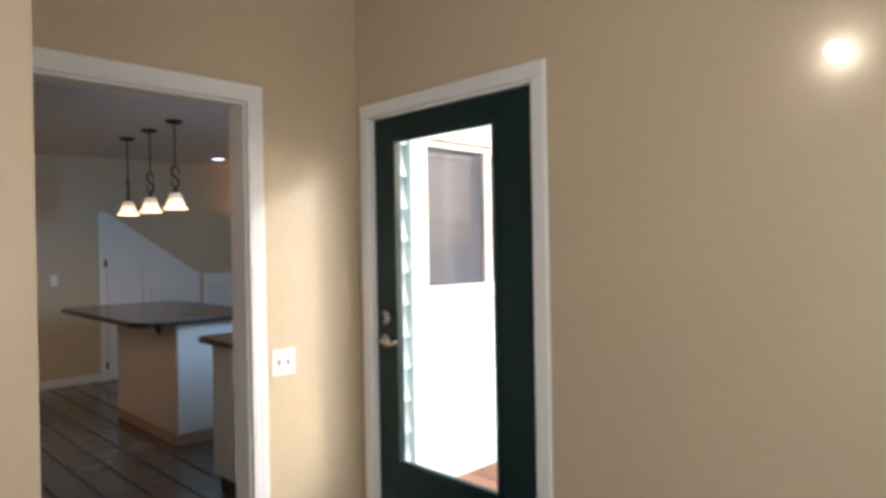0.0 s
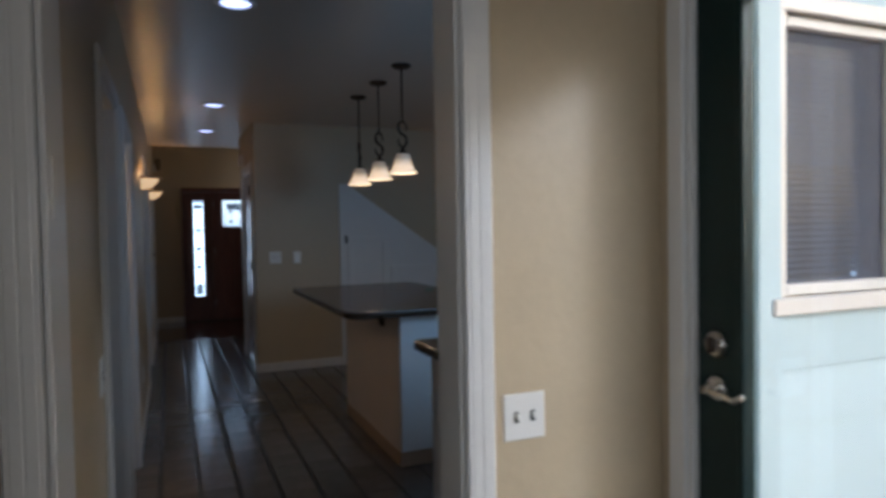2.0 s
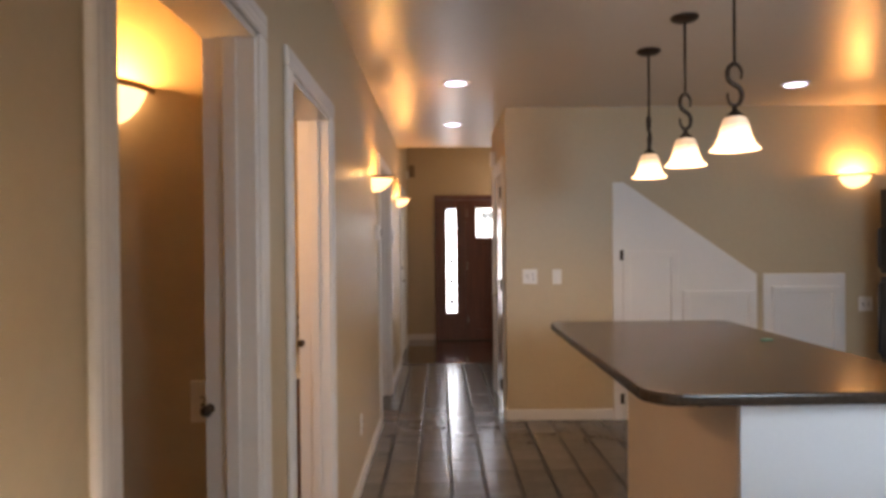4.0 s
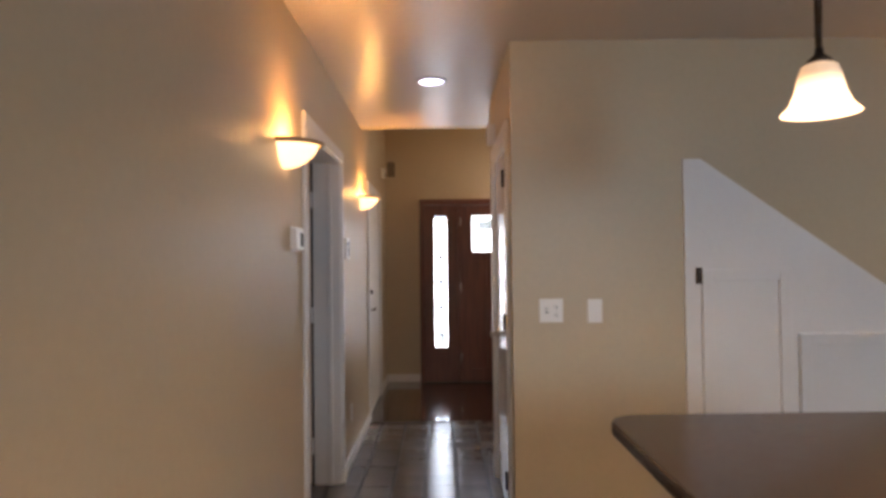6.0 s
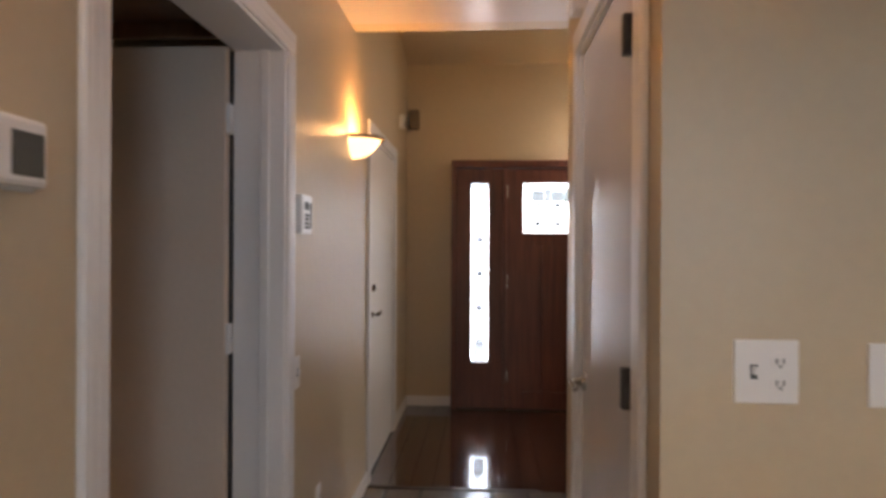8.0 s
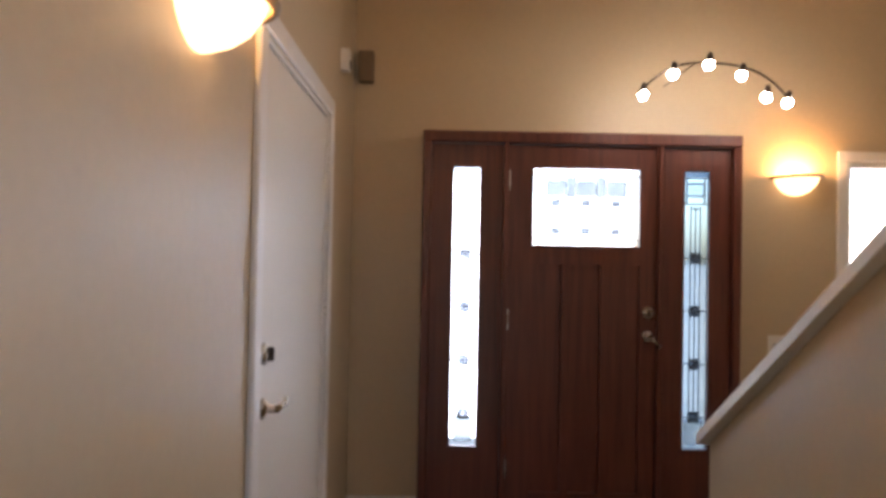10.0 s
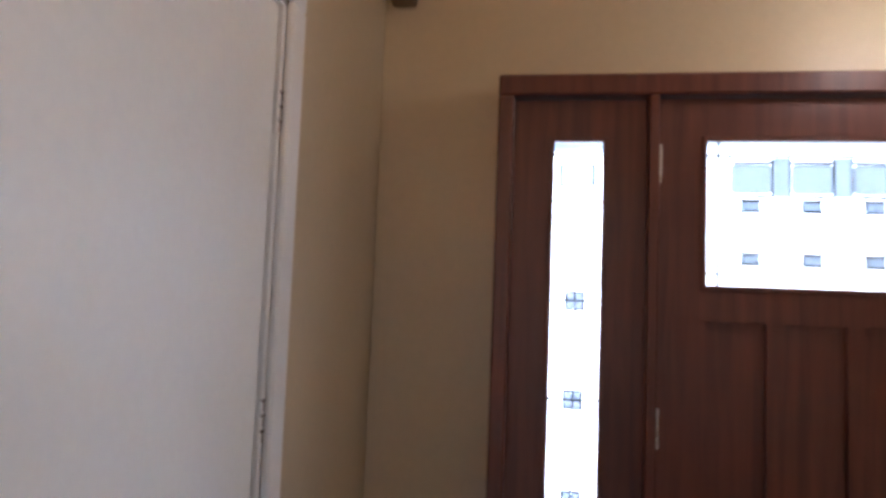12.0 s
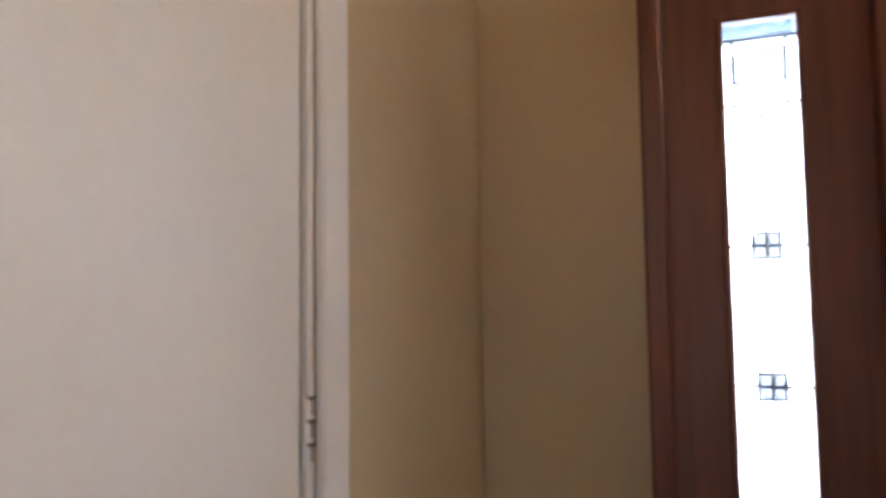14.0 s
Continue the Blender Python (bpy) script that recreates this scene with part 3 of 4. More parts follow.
RAINTEX = rippled_glass("rippled_rain_glass", (0.26, 0.30, 0.36), 160)
SMOKE = clear_glass("smoked_bevel_glass", (0.09, 0.10, 0.12), 0.1)
# grey glass; in the left sidelight's top it also imitates the shaded porch
RAIN = clear_glass("grey_tinted_glass", (0.12, 0.13, 0.14), 0.18)
PALE = clear_glass("pale_bevel_glass", (0.74, 0.78, 0.82), 0.12)
sidelight(0.444, 0.846, 0.567, 0.717, RAIN)
# right pane: the dim bluish daylight outside is put into the glass tint
sidelight(1.716, 2.100, 1.840, 1.986, PALE, clear_glass("blue_daylight_tinted_glass", (0.38, 0.49, 0.58), 0.06))
door = leaf("door_leaf", 0.870, 1.692, 1.005, 1.597, 1.506, 1.934, 3, 11.725, fd)
y, bars, t = 11.742, [], 0.0035
bars += [(1.005, 1.597, 1.892 - t, 1.892 + t), (1.045 - t, 1.045 + t, 1.506, 1.934), (1.557 - t, 1.557 + t, 1.506, 1.934), (1.005, 1.597, 1.545 - t, 1.545 + t)]
for c in (1.135, 1.301, 1.467):
    bars += [(c - 0.058, c + 0.058, 1.770, 1.778), (c - 0.060, c - 0.056, 1.770, 1.892), (c + 0.056, c + 0.060, 1.770, 1.892), (c - 0.056, c + 0.056, 1.868, 1.876),
             (c - 0.026, c - 0.023, 1.545, 1.770), (c + 0.023, c + 0.026, 1.545, 1.770)]
cames(door, y, bars)
for c in (1.218, 1.384):
    part("rain_pane", B(c - 0.022, c + 0.022, y - 0.001, y + 0.006, 1.772, 1.886, bevel=0.004), RAIN, door, "pale grey rain glass pane")
for c in (1.135, 1.301, 1.467):
    part("bevel_pane", B(c - 0.054, c + 0.054, y - 0.001, y + 0.006, 1.781, 1.866, bevel=0.006), RAIN, door, "bevelled glass pane tinted grey")
for c in (1.135, 1.301, 1.467):
    cames(door, y - 0.001, [(c - 0.027, c + 0.027, z + q - 0.003, z + q + 0.003) for z in (1.745, 1.590) for q in (-0.017, 0.017)])
    for z in (1.745, 1.590):
        part("bevel_square", B(c - 0.024, c + 0.024, y - 0.002, y + 0.006, z - 0.014, z + 0.014, bevel=0.004), SMOKE, door)
lever(fd, pose(1.645, 11.725, 1.02), TO_NY, 1, NICKEL, reach=0.5, droop=0.5)
deadbolt(fd, pose(1.645, 11.725, 1.15), TO_NY)
for z in (0.30, 1.10, 1.86):
    hinge(fd, 0.868, 0.879, 11.716, z, NICKEL, 0.006, 0.11)
part("sill", B(0.40, 2.144, 11.69, 11.93, -0.004, 0.012, bevel=0.002), BRONZE, fd)


def window(name, axis, p0, p1, u0, u1, z0, z1, side, label, mull=(), blinds=False):
    """A window in an opening: frame, panes, casing on one face."""
    w = thing(name, label, "window", kind="structure")

    def bx(a, b, c, d, q0, q1, bevel=0.004):
        return B(q0, q1, a, b, c, d, bevel=bevel) if axis == "x" else B(a, b, q0, q1, c, d, bevel=bevel)
    mid = (p0 + p1) / 2
    f = 0.035
    for a, b, c, d in ((u0, u0 + f, z0, z1), (u1 - f, u1, z0, z1), (u0 + f, u1 - f, z0, z0 + f), (u0 + f, u1 - f, z1 - f, z1)):
        part("window_frame", bx(a, b, c, d, p0 + 0.01, p1 - 0.01), WHITE, w)
    for m in mull:
        part("mullion", bx(m - 0.03, m + 0.03, z0 + f, z1 - f, p0 + 0.015, p1 - 0.015), WHITE, w)
    cuts = [u0 + f] + [c for m in mull for c in (m - 0.03, m + 0.03)] + [u1 - f]
    for a, b in zip(cuts[::2], cuts[1::2]):
        g = part("pane", bx(a, b, z0 + f, z1 - f, mid - 0.003, mid + 0.003, 0), GLASS, w)
        g.visible_shadow = False
    for face, s in side:
        q0, q1 = sorted((face, face + s * 0.018))
        part("casing", bx(u0 - 0.055, u0, z0, z1, q0, q1), WHITE, w)
        part("casing", bx(u1, u1 + 0.055, z0, z1, q0, q1), WHITE, w)
        part("casing_head", bx(u0 - 0.055, u1 + 0.055, z1, z1 + 0.055, q0, q1), WHITE, w)
        q0, q1 = sorted((face, face + s * 0.035))
        part("window_sill", bx(u0 - 0.065, u1 + 0.065, z0 - 0.05, z0, q0, q1), WHITE, w)
    return w, cuts


win, cuts = window("window_1", "y", 2.05, 2.21, 1.86, 2.79, 1.19, 2.02, ((2.05, -1), (2.21, 1)), "white double window with grey blinds", mull=(2.39,))
for a, b in zip(cuts[::2], cuts[1::2]):
    # added sheet before each pane: mutes reflections and gives a sky-blue cast
    part("pane_dimmer", B(a, b, 2.085, 2.087, 1.225, 1.985), PANEDIM, win, "added blue-grey sheet that dims the window's reflection")
# horizontal blinds behind each pane
for a, b in zip(cuts[::2], cuts[1::2]):
    bl = thing("window_blind", "lowered grey horizontal slat blind in the window", "blind", "blinds in the kitchen window", at=pose((a + b) / 2, 2.165, 1.23))
    w = (b - a) / 2 - 0.006
    part("headrail", B(-w, w, -0.012, 0.012, 0.72, 0.745, bevel=0.003), WHITE, bl)
    sl = None
    for k in range(34):
        z = 0.02 + k * 0.0205
        if sl is None:
            sl = part("slat", B(-w, w, -0.011, 0.011, -0.0006, 0.0006), BLIND, bl)
        else:
            s2 = new("slat", sl.data)
            s2.parent = bl
            sl2 = s2
        (sl if k == 0 else sl2).matrix_local = pose(0, 0, z, 24 if k < 17 else 64, 0, 0)
window("window_2", "y", 11.84, 12.0, 2.80, 3.55, 0.55, 2.02, ((11.84, -1),), "white cased foyer window beside the front door")
# window_3 and window_4 stay out of view; added to hold the nook lamps
window("window_3", "x", -1.72, -1.6, -1.7, 0.5, 0.9, 2.1, ((-1.6, 1),), "unseen white cased wide nook window, added for its light", mull=(-0.6,))
window("window_4", "y", -2.72, -2.6, -0.9, 0.9, 0.9, 2.1, ((-2.6, 1),), "unseen white cased nook window, added for its light", mull=(0.0,))

# sloping stair half-wall with a white cap
hw = thing("stair_half_wall", "beige sloping stair half-wall with a white cap", "half wall", kind="structure")
Y0, Z0, SL = 10.43, 0.80, 0.71
Z1 = Z0 + SL * (Y0 - 8.72)
part("wall", prism([(Y0, 0.0), (Y0, Z0), (8.72, Z1), (8.72, 0.0)], "x", 1.455, 1.565), BEIGE, hw)
part("cap", prism([(Y0 + 0.02, Z0 - 0.014), (Y0 + 0.02, Z0 + 0.026), (8.72, Z1 + 0.04), (8.72, Z1)], "x", 1.415, 1.60), WHITE, hw, "white painted sloping cap rail")

# white panelled doors under the stairs
us = thing("understair_panel", "white sloped panel with cupboard doors under the stairs", "panel", kind="structure")
part("board", prism([(1.855, 0.0), (1.855, 1.895), (1.94, 1.895), (3.00, 1.155), (3.00, 0.0)], "y", 7.374, 7.39), WHITE, us)


def shaker(name, x0, x1, z0, z1, y, parent, rail=0.055):
    bm = bmesh.new()
    B(x0, x0 + rail, y - 0.028, y, z0, z1, bevel=0.002, bm=bm)
    B(x1 - rail, x1, y - 0.028, y, z0, z1, bevel=0.002, bm=bm)
    B(x0 + rail, x1 - rail, y - 0.028, y, z0, z0 + rail, bevel=0.002, bm=bm)
    B(x0 + rail, x1 - rail, y - 0.028, y, z1 - rail, z1, bevel=0.002, bm=bm)
    o = part(name, bm, WHITE, parent)
    part("inset", B(x0 + rail, x1 - rail, y - 0.006, y, z0 + rail, z1 - rail), WHITE, o)
    return o


shaker("door", 1.93, 2.365, 0.04, 1.345, 7.374, us)
part("hinge", B(1.905, 1.932, 7.352, 7.372, 1.275, 1.355, bevel=0.003), BRONZE, us, "dark bronze hinge")
part("hinge", B(1.905, 1.932, 7.352, 7.372, 0.13, 0.21, bevel=0.003), BRONZE, us, "dark bronze hinge")
shaker("door", 2.405, 2.975, 0.04, 1.026, 7.374, us)
us2 = thing("access_panel", "small white framed access panel on the wall", "panel", kind="structure")
part("frame", B(3.055, 3.71, 7.374, 7.39, 0.0, 1.157, bevel=0.003), WHITE, us2)
shaker("door", 3.112, 3.650, 0.04, 1.055, 7.374, us2, 0.05)

# ---- lamps ----


def wall_sconce(at, watts, group="wall sconces", size=1.0):
    """A half-bowl uplight: alabaster bowl, rim, back plate. Local +y is the wall, -y the room; z=0 at the rim."""
    s = thing("wall_sconce", "lit alabaster half-bowl wall sconce with a thin rim", "wall lamp", group, at=at)
    R, H = 0.130 * size, 0.098 * size
    prof = [(0.004, -H), (0.30 * R, -0.95 * H), (0.57 * R, -0.79 * H), (0.79 * R, -0.53 * H), (0.92 * R, -0.26 * H), (R, 0.0)]
    inner = [(r * 0.94, z + 0.004) for r, z in prof[::-1]]
    bowl = part("bowl", lathe(prof + inner, 28, 180, 180), ALABASTER, s)
    bowl.scale = (0.93, 1.12, 1)
    smooth(bowl)
    pts = [(math.cos(radians(180 + 180 * k / 24)) * (R + 0.004), 1.20 * math.sin(radians(180 + 180 * k / 24)) * (R + 0.004), 0.002) for k in range(25)]
    smooth(part("rim", tube(pts, 0.0095, 8), RIM, s, "tan metal rim"))
    part("back_plate", B(-0.035, 0.035, -0.010, 0.0, -0.07, 0.0, bevel=0.004), RIM, s)
    smooth(part("bulb", lathe([(0.0, -0.05), (0.012, -0.05), (0.022, -0.02), (0.018, 0.004), (0.0, 0.012)], 14), WARMBULB, s)).location = (0, -0.07, -0.012)
    p = at @ Vector((0, -0.095, 0.02))
    point_light("sconce_light", p, watts, WARM, 0.025)
    return s


RIM = mat("tan_metal_rim", (0.30, 0.21, 0.12), 0.4, metal=0.5, var=0.1)
WARMBULB = glowing("warm_bulb", (1.0, 0.62, 0.28), 12.0)
wall_sconce(pose(0.0, 6.84, 1.888, 0, 0, 90), 1.1)
wall_sconce(pose(0.0, 9.46, 1.928, 0, 0, 90), 1.7)
wall_sconce(pose(-0.455, 4.0, 1.845, 0, 0, 0), 2.0)
wall_sconce(pose(3.785, 7.39, 1.932, 0, 0, 0), 2.1)
wall_sconce(pose(2.505, 11.84, 1.915, 0, 0, 0), 1.3)


def pendant(at, turn):
    """A hanging bell lamp: canopy, rod, forged S-hook, cap, frosted bell shade. z=0 at the ceiling."""
    s = thing("pendant_lamp", "lit frosted bell pendant lamp on a bronze rod and S-hook", "pendant lamp", "pendants over the island", at=at)
    smooth(part("canopy", lathe([(0.0, 0.0), (0.066, 0.0), (0.066, -0.010), (0.050, -0.022), (0.014, -0.030), (0.0, -0.030)], 24), BRONZE, s))
    smooth(part("rod", tube([(0, 0, -0.028), (0, 0, -0.375)], 0.0065, 8), BRONZE, s))
    pts = []
    R = 0.030
    for k in range(17):
        a = radians(-30 + 270 * k / 16)
        pts.append((R * math.cos(a), 0, -0.413 + 1.35 * R * math.sin(a)))
    for k in range(1, 17):
        a = radians(75 - 270 * k / 16)
        pts.append((R * math.cos(a) - 0.0, 0, -0.500 + 1.35 * R * math.sin(a)))
    hook = smooth(part("s_hook", tube(pts, lambda u: 0.005 + 0.005 * math.sin(math.pi * u), 8), BRONZE, s))
    hook.rotation_euler = (0, 0, radians(turn))
    smooth(part("socket_cap", lathe([(0.0, -0.542), (0.010, -0.542), (0.012, -0.560), (0.030, -0.575), (0.034, -0.590), (0.0, -0.590)], 18), BRONZE, s))
    prof = [(0.026, -0.582), (0.044, -0.592), (0.054, -0.620), (0.062, -0.660), (0.076, -0.694), (0.098, -0.718)]
    inner = [(r - 0.004, z - 0.001) for r, z in prof[::-1]]
    smooth(part("shade", lathe(prof + inner, 28), FROST, s, "glowing frosted glass bell shade"))
    smooth(part("bulb", lathe([(0.0, -0.605), (0.016, -0.610), (0.026, -0.640), (0.018, -0.670), (0.0, -0.675)], 14), WARMBULB, s))
    p = at @ Vector((0, 0, -0.69))
    point_light("pendant_light", p, 1.5, (1.0, 0.70, 0.42), 0.03)
    return s


pendant(pose(1.664, 5.88, 2.5), 60)
pendant(pose(1.662, 5.33, 2.5), 15)
pendant(pose(1.660, 4.80, 2.5), 5)


def can_light(x, y):
    s = thing("recessed_light", "lit recessed ceiling light with a white ring", "ceiling light", "recessed lights", at=pose(x, y, 2.5))
    smooth(part("ring", lathe([(0.070, 0.0), (0.098, 0.0), (0.098, -0.006), (0.090, -0.010), (0.074, -0.008), (0.070, 0.0)], 32), WHITE, s))
    smooth(part("lamp", lathe([(0.0, -0.006), (0.045, -0.006), (0.071, -0.003)], 28), CANLAMP, s))
    d = bpy.data.lights.new("can_light", "SPOT")
    d.energy, d.color, d.spot_size, d.spot_blend, d.shadow_soft_size = 1.7, (0.90, 0.92, 1.0), radians(115), 0.8, 0.06
    o = new("can_light", d)
    o.matrix_world = look((x, y, 2.488), (x, y, 0), 0)
    return s


can_light(0.53, 3.94)
can_light(0.59, 6.59)
can_light(0.60, 8.10)
can_light(2.94, 6.69)
can_light(2.85, 5.30)

# wavy track with six spot bulbs in the foyer
tl = thing("track_light", "wavy bronze track light with six lit spot bulbs", "track light", at=pose(1.80, 11.35, 2.30))
BULBS = [(-0.30, 0.04, -0.04), (-0.165, 0.0, 0.055), (0.01, 0.0, 0.105), (0.15, -0.05, 0.04), (0.285, -0.02, -0.055), (0.40, 0.0, -0.075)]
rail = []
for k in range(41):
    u = k / 40
    x = -0.335 + 0.765 * u
    rail.append((x, 0.02 * math.sin(u * 6), 0.128 - 1.35 * (x - 0.02) ** 2 + 0.012 * math.sin(u * 9)))
smooth(part("rail", tube(rail, 0.006, 8), BRONZE, tl))
for k in (15,):
    x, y, z = rail[k]
    smooth(part("standoff", tube([(x, y, z), (x, 0.25, z + 0.004), (x, 0.49, z + 0.006)], 0.0028, 8), BRONZE, tl))
for x, y, z in BULBS:
    h = smooth(part("spot_head", lathe([(0.006, 0.060), (0.012, 0.056), (0.016, 0.034), (0.024, 0.020), (0.020, 0.020), (0.0, 0.03)], 16), BRONZE, tl))
    h.matrix_local = pose(x, y, z, 20, 0, 0)
    smooth(part("bulb", lathe([(0.0, -0.025), (0.012, -0.022), (0.021, -0.011), (0.024, 0.002), (0.020, 0.014), (0.010, 0.022), (0.0, 0.024)], 16), BULB, h))

# small globe lamp on the nook wall
nl = thing("wall_globe_lamp", "lit small round globe lamp on the nook wall", "wall lamp", at=pose(1.445, -0.010, 1.936))
smooth(part("mount", lathe([(0, 0), (0.016, 0), (0.016, 0.010), (0.009, 0.014), (0, 0.014)], 18), PLATE, nl)).matrix_local = pose(0, 0, 0, 0, -90, 0)
smooth(part("bulb", lathe([(0.0, -0.024), (0.012, -0.021), (0.021, -0.010), (0.024, 0.0), (0.021, 0.010), (0.012, 0.021), (0.0, 0.024)], 20), NOOKBULB, nl)).location = (-0.036, 0.0, 0.0)
point_light("globe_light", (1.375, -0.010, 1.936), 0.045, (1.0, 0.95, 0.92), 0.02)

# ---- electrical plates and alarm pieces ----


def plate(kind_name, label, m, w, h, toggles=(), outlets=(), category="switch"):
    """A wall plate; local -y faces the room."""
    s = thing(kind_name, label, category, at=m)
    part("cover", B(-w / 2, w / 2, -0.006, 0.0, -h / 2, h / 2, bevel=0.0025), PLATE, s)
    for x in toggles:
        part("collar", B(x - 0.006, x + 0.006, -0.0075, -0.005, -0.013, 0.013), GREYP, s)
        part("toggle", B(x - 0.004, x + 0.004, -0.018, -0.006, -0.004, 0.010, bevel=0.0015), PLATE, s)
    for x in outlets:
        for z in (-0.020, 0.020):
            o = part("socket", lathe([(0, 0), (0.0165, 0), (0.0165, 0.003), (0, 0.003)], 18), PLATE, s)
            o.matrix_local = pose(x, -0.006, z, 90, 0, 0)
            for dx in (-0.006, 0.006):
                part("slot", B(dx - 0.0014, dx + 0.0014, -0.005, 0.005, 0.0028, 0.0042), GREYP, o)
            part("ground_hole", B(-0.0025, 0.0025, -0.0115, -0.0070, 0.0028, 0.0042), GREYP, o)
    return s


plate("light_switch", "white double toggle switch plate on the beige wall", pose(1.012, 2.09, 0.938), 0.116, 0.117, toggles=(-0.023, 0.023))
plate("switch_outlet_plate", "white plate with a toggle and an outlet", pose(1.190, 7.39, 1.150), 0.116, 0.117, toggles=(-0.023,), outlets=(0.023,))
plate("blank_plate", "white blank wall plate on the beige wall", pose(1.407, 7.39, 1.146), 0.072, 0.117, category="wall plate")
plate("light_switch", "white single toggle switch plate by the doorway", pose(0.0, 2.962, 0.966, 0, 0, 90), 0.10, 0.117, toggles=(0,))
plate("light_switch", "white single toggle switch plate by the closet", pose(0.0, 8.46, 0.925, 0, 0, 90), 0.072, 0.117, toggles=(0,))
plate("wall_outlet", "white duplex wall outlet low on the hall wall", pose(0.0, 6.02, 0.36, 0, 0, 90), 0.072, 0.117, outlets=(0,), category="outlet")
plate("wall_outlet", "white duplex wall outlet near the foyer", pose(0.0, 8.78, 0.345, 0, 0, 90), 0.072, 0.117, outlets=(0,), category="outlet")
plate("light_switch", "white triple toggle switch plate beside the front door", pose(2.445, 11.84, 0.968), 0.165, 0.117, toggles=(-0.046, 0, 0.046))
plate("light_switch", "white toggle switch plate in the side room", pose(-0.165, 4.0, 0.985), 0.116, 0.117, toggles=(-0.023, 0.023))
plate("light_switch", "white switch plate beside the refrigerator", pose(3.88, 7.39, 0.907), 0.116, 0.117, toggles=(-0.023, 0.023))

th = thing("thermostat", "white wall thermostat with a grey display", "thermostat", at=pose(0.0, 7.010, 1.505, 0, 0, 90))
part("base", B(-0.066, 0.066, -0.012, 0.0, -0.053, 0.053, bevel=0.003), PLATE, th)
part("case", B(-0.062, 0.062, -0.034, -0.010, -0.049, 0.049, bevel=0.008, seg=2), PLATE, th)
part("display", B(-0.014, 0.052, -0.0355, -0.033, -0.034, 0.028, bevel=0.001), GREYP, th)
kp = thing("alarm_keypad", "white alarm keypad with a small dark display", "keypad", at=pose(0.0, 8.512, 1.495, 0, 0, 90))
part("case", B(-0.068, 0.068, -0.026, 0.0, -0.072, 0.072, bevel=0.006, seg=2), PLATE, kp)
part("display", B(-0.040, 0.020, -0.0275, -0.025, 0.016, 0.046, bevel=0.001), GREYP, kp)
for i in range(4):
    for j in range(3):
        part("key", B(-0.036 + 0.020 * j, -0.022 + 0.020 * j, -0.029, -0.025, -0.052 + 0.015 * i, -0.042 + 0.015 * i, bevel=0.001), DARKP, kp)
part("label_strip", B(0.034, 0.052, -0.0272, -0.025, -0.05, 0.045), GREYP, kp)
ms = thing("alarm_sensor", "white alarm sensor high on the foyer wall", "sensor", at=pose(0.0, 11.33, 2.385, 0, 0, 90))
part("case", B(-0.03, 0.03, -0.045, 0.0, -0.055, 0.055, bevel=0.008, seg=2), PLATE, ms)
part("lens", B(-0.022, 0.022, -0.048, -0.043, -0.04, -0.004, bevel=0.002), GREYP, ms)
SPK = mat("brown_speaker_cloth", (0.20, 0.15, 0.10), 0.8, var=0.1)
sp = thing("wall_speaker", "small dark speaker in the foyer corner", "speaker", at=pose(0.07, 11.84, 2.49))
part("case", B(-0.042, 0.042, -0.085, -0.01, -0.085, 0.085, bevel=0.01, seg=2), SPK, sp)
part("grille", B(-0.036, 0.036, -0.089, -0.084, -0.078, 0.078, bevel=0.004), SPK, sp)
part("bracket", B(-0.012, 0.012, -0.012, 0.0, -0.03, 0.03), DARKP, sp)
ch = thing("door_chime", "white door chime box high on the hall wall", "chime", at=pose(1.0, 8.30, 2.205, 0, 0, -90))
part("case", B(-0.045, 0.045, -0.05, 0.0, -0.065, 0.065, bevel=0.008, seg=2), PLATE, ch)

# ---- kitchen ----


def countertop(name, label, outline, z0, z1, category="countertop"):
    """A stone slab with rounded corners: (x, y, radius) round its outline."""
    pts = []
    n = len(outline)
    for i, (x, y, r) in enumerate(outline):
        p, a, b = Vector((x, y)), Vector(outline[i - 1][:2]), Vector(outline[(i + 1) % n][:2])
        da, db = (a - p).normalized(), (b - p).normalized()
        half = math.acos(max(-1, min(1, da.dot(db)))) / 2
        t = r / math.tan(half)
        c = p + (da + db).normalized() * (r / math.sin(half))
        s, e = p + da * t - c, p + db * t - c
        a0, a1 = math.atan2(s.y, s.x), math.atan2(e.y, e.x)
        while a1 - a0 > math.pi:
            a1 -= 2 * math.pi
        while a1 - a0 < -math.pi:
            a1 += 2 * math.pi
        for k in range(9):
            g = a0 + (a1 - a0) * k / 8
            pts.append((c.x + r * math.cos(g), c.y + r * math.sin(g)))
    bm = prism(pts, "z", z0, z1)
    bmesh.ops.remove_doubles(bm, verts=bm.verts, dist=1e-4)
    rim = [e for e in bm.edges if abs(e.verts[0].co.z - e.verts[1].co.z) < 1e-6]
    bmesh.ops.bevel(bm, geom=rim, offset=0.010, segments=3, affect="EDGES", profile=0.5)
    return tagged(part(name, bm, GRANITE), label, category)


countertop("island_countertop", "polished dark brown granite island top with rounded corners",
           [(1.10, 4.165, 0.11), (2.16, 4.165, 0.04), (2.16, 6.04, 0.08), (1.11, 6.04, 0.10)], 0.912, 0.952)
isl = thing("kitchen_island", "pale painted kitchen island base with a wooden plinth", "island", at=pose(1.75, 4.93, 0))
part("body", B(-0.310, 0.29, -0.62, 0.63, 0.085, 0.912, bevel=0.003), ISLAND, isl)
part("plinth", B(-0.314, 0.294, -0.624, 0.634, 0.0, 0.085, bevel=0.004), mat("tan_plinth_paint", (0.42, 0.30, 0.21), 0.5, var=0.1), isl, "tan wooden plinth")
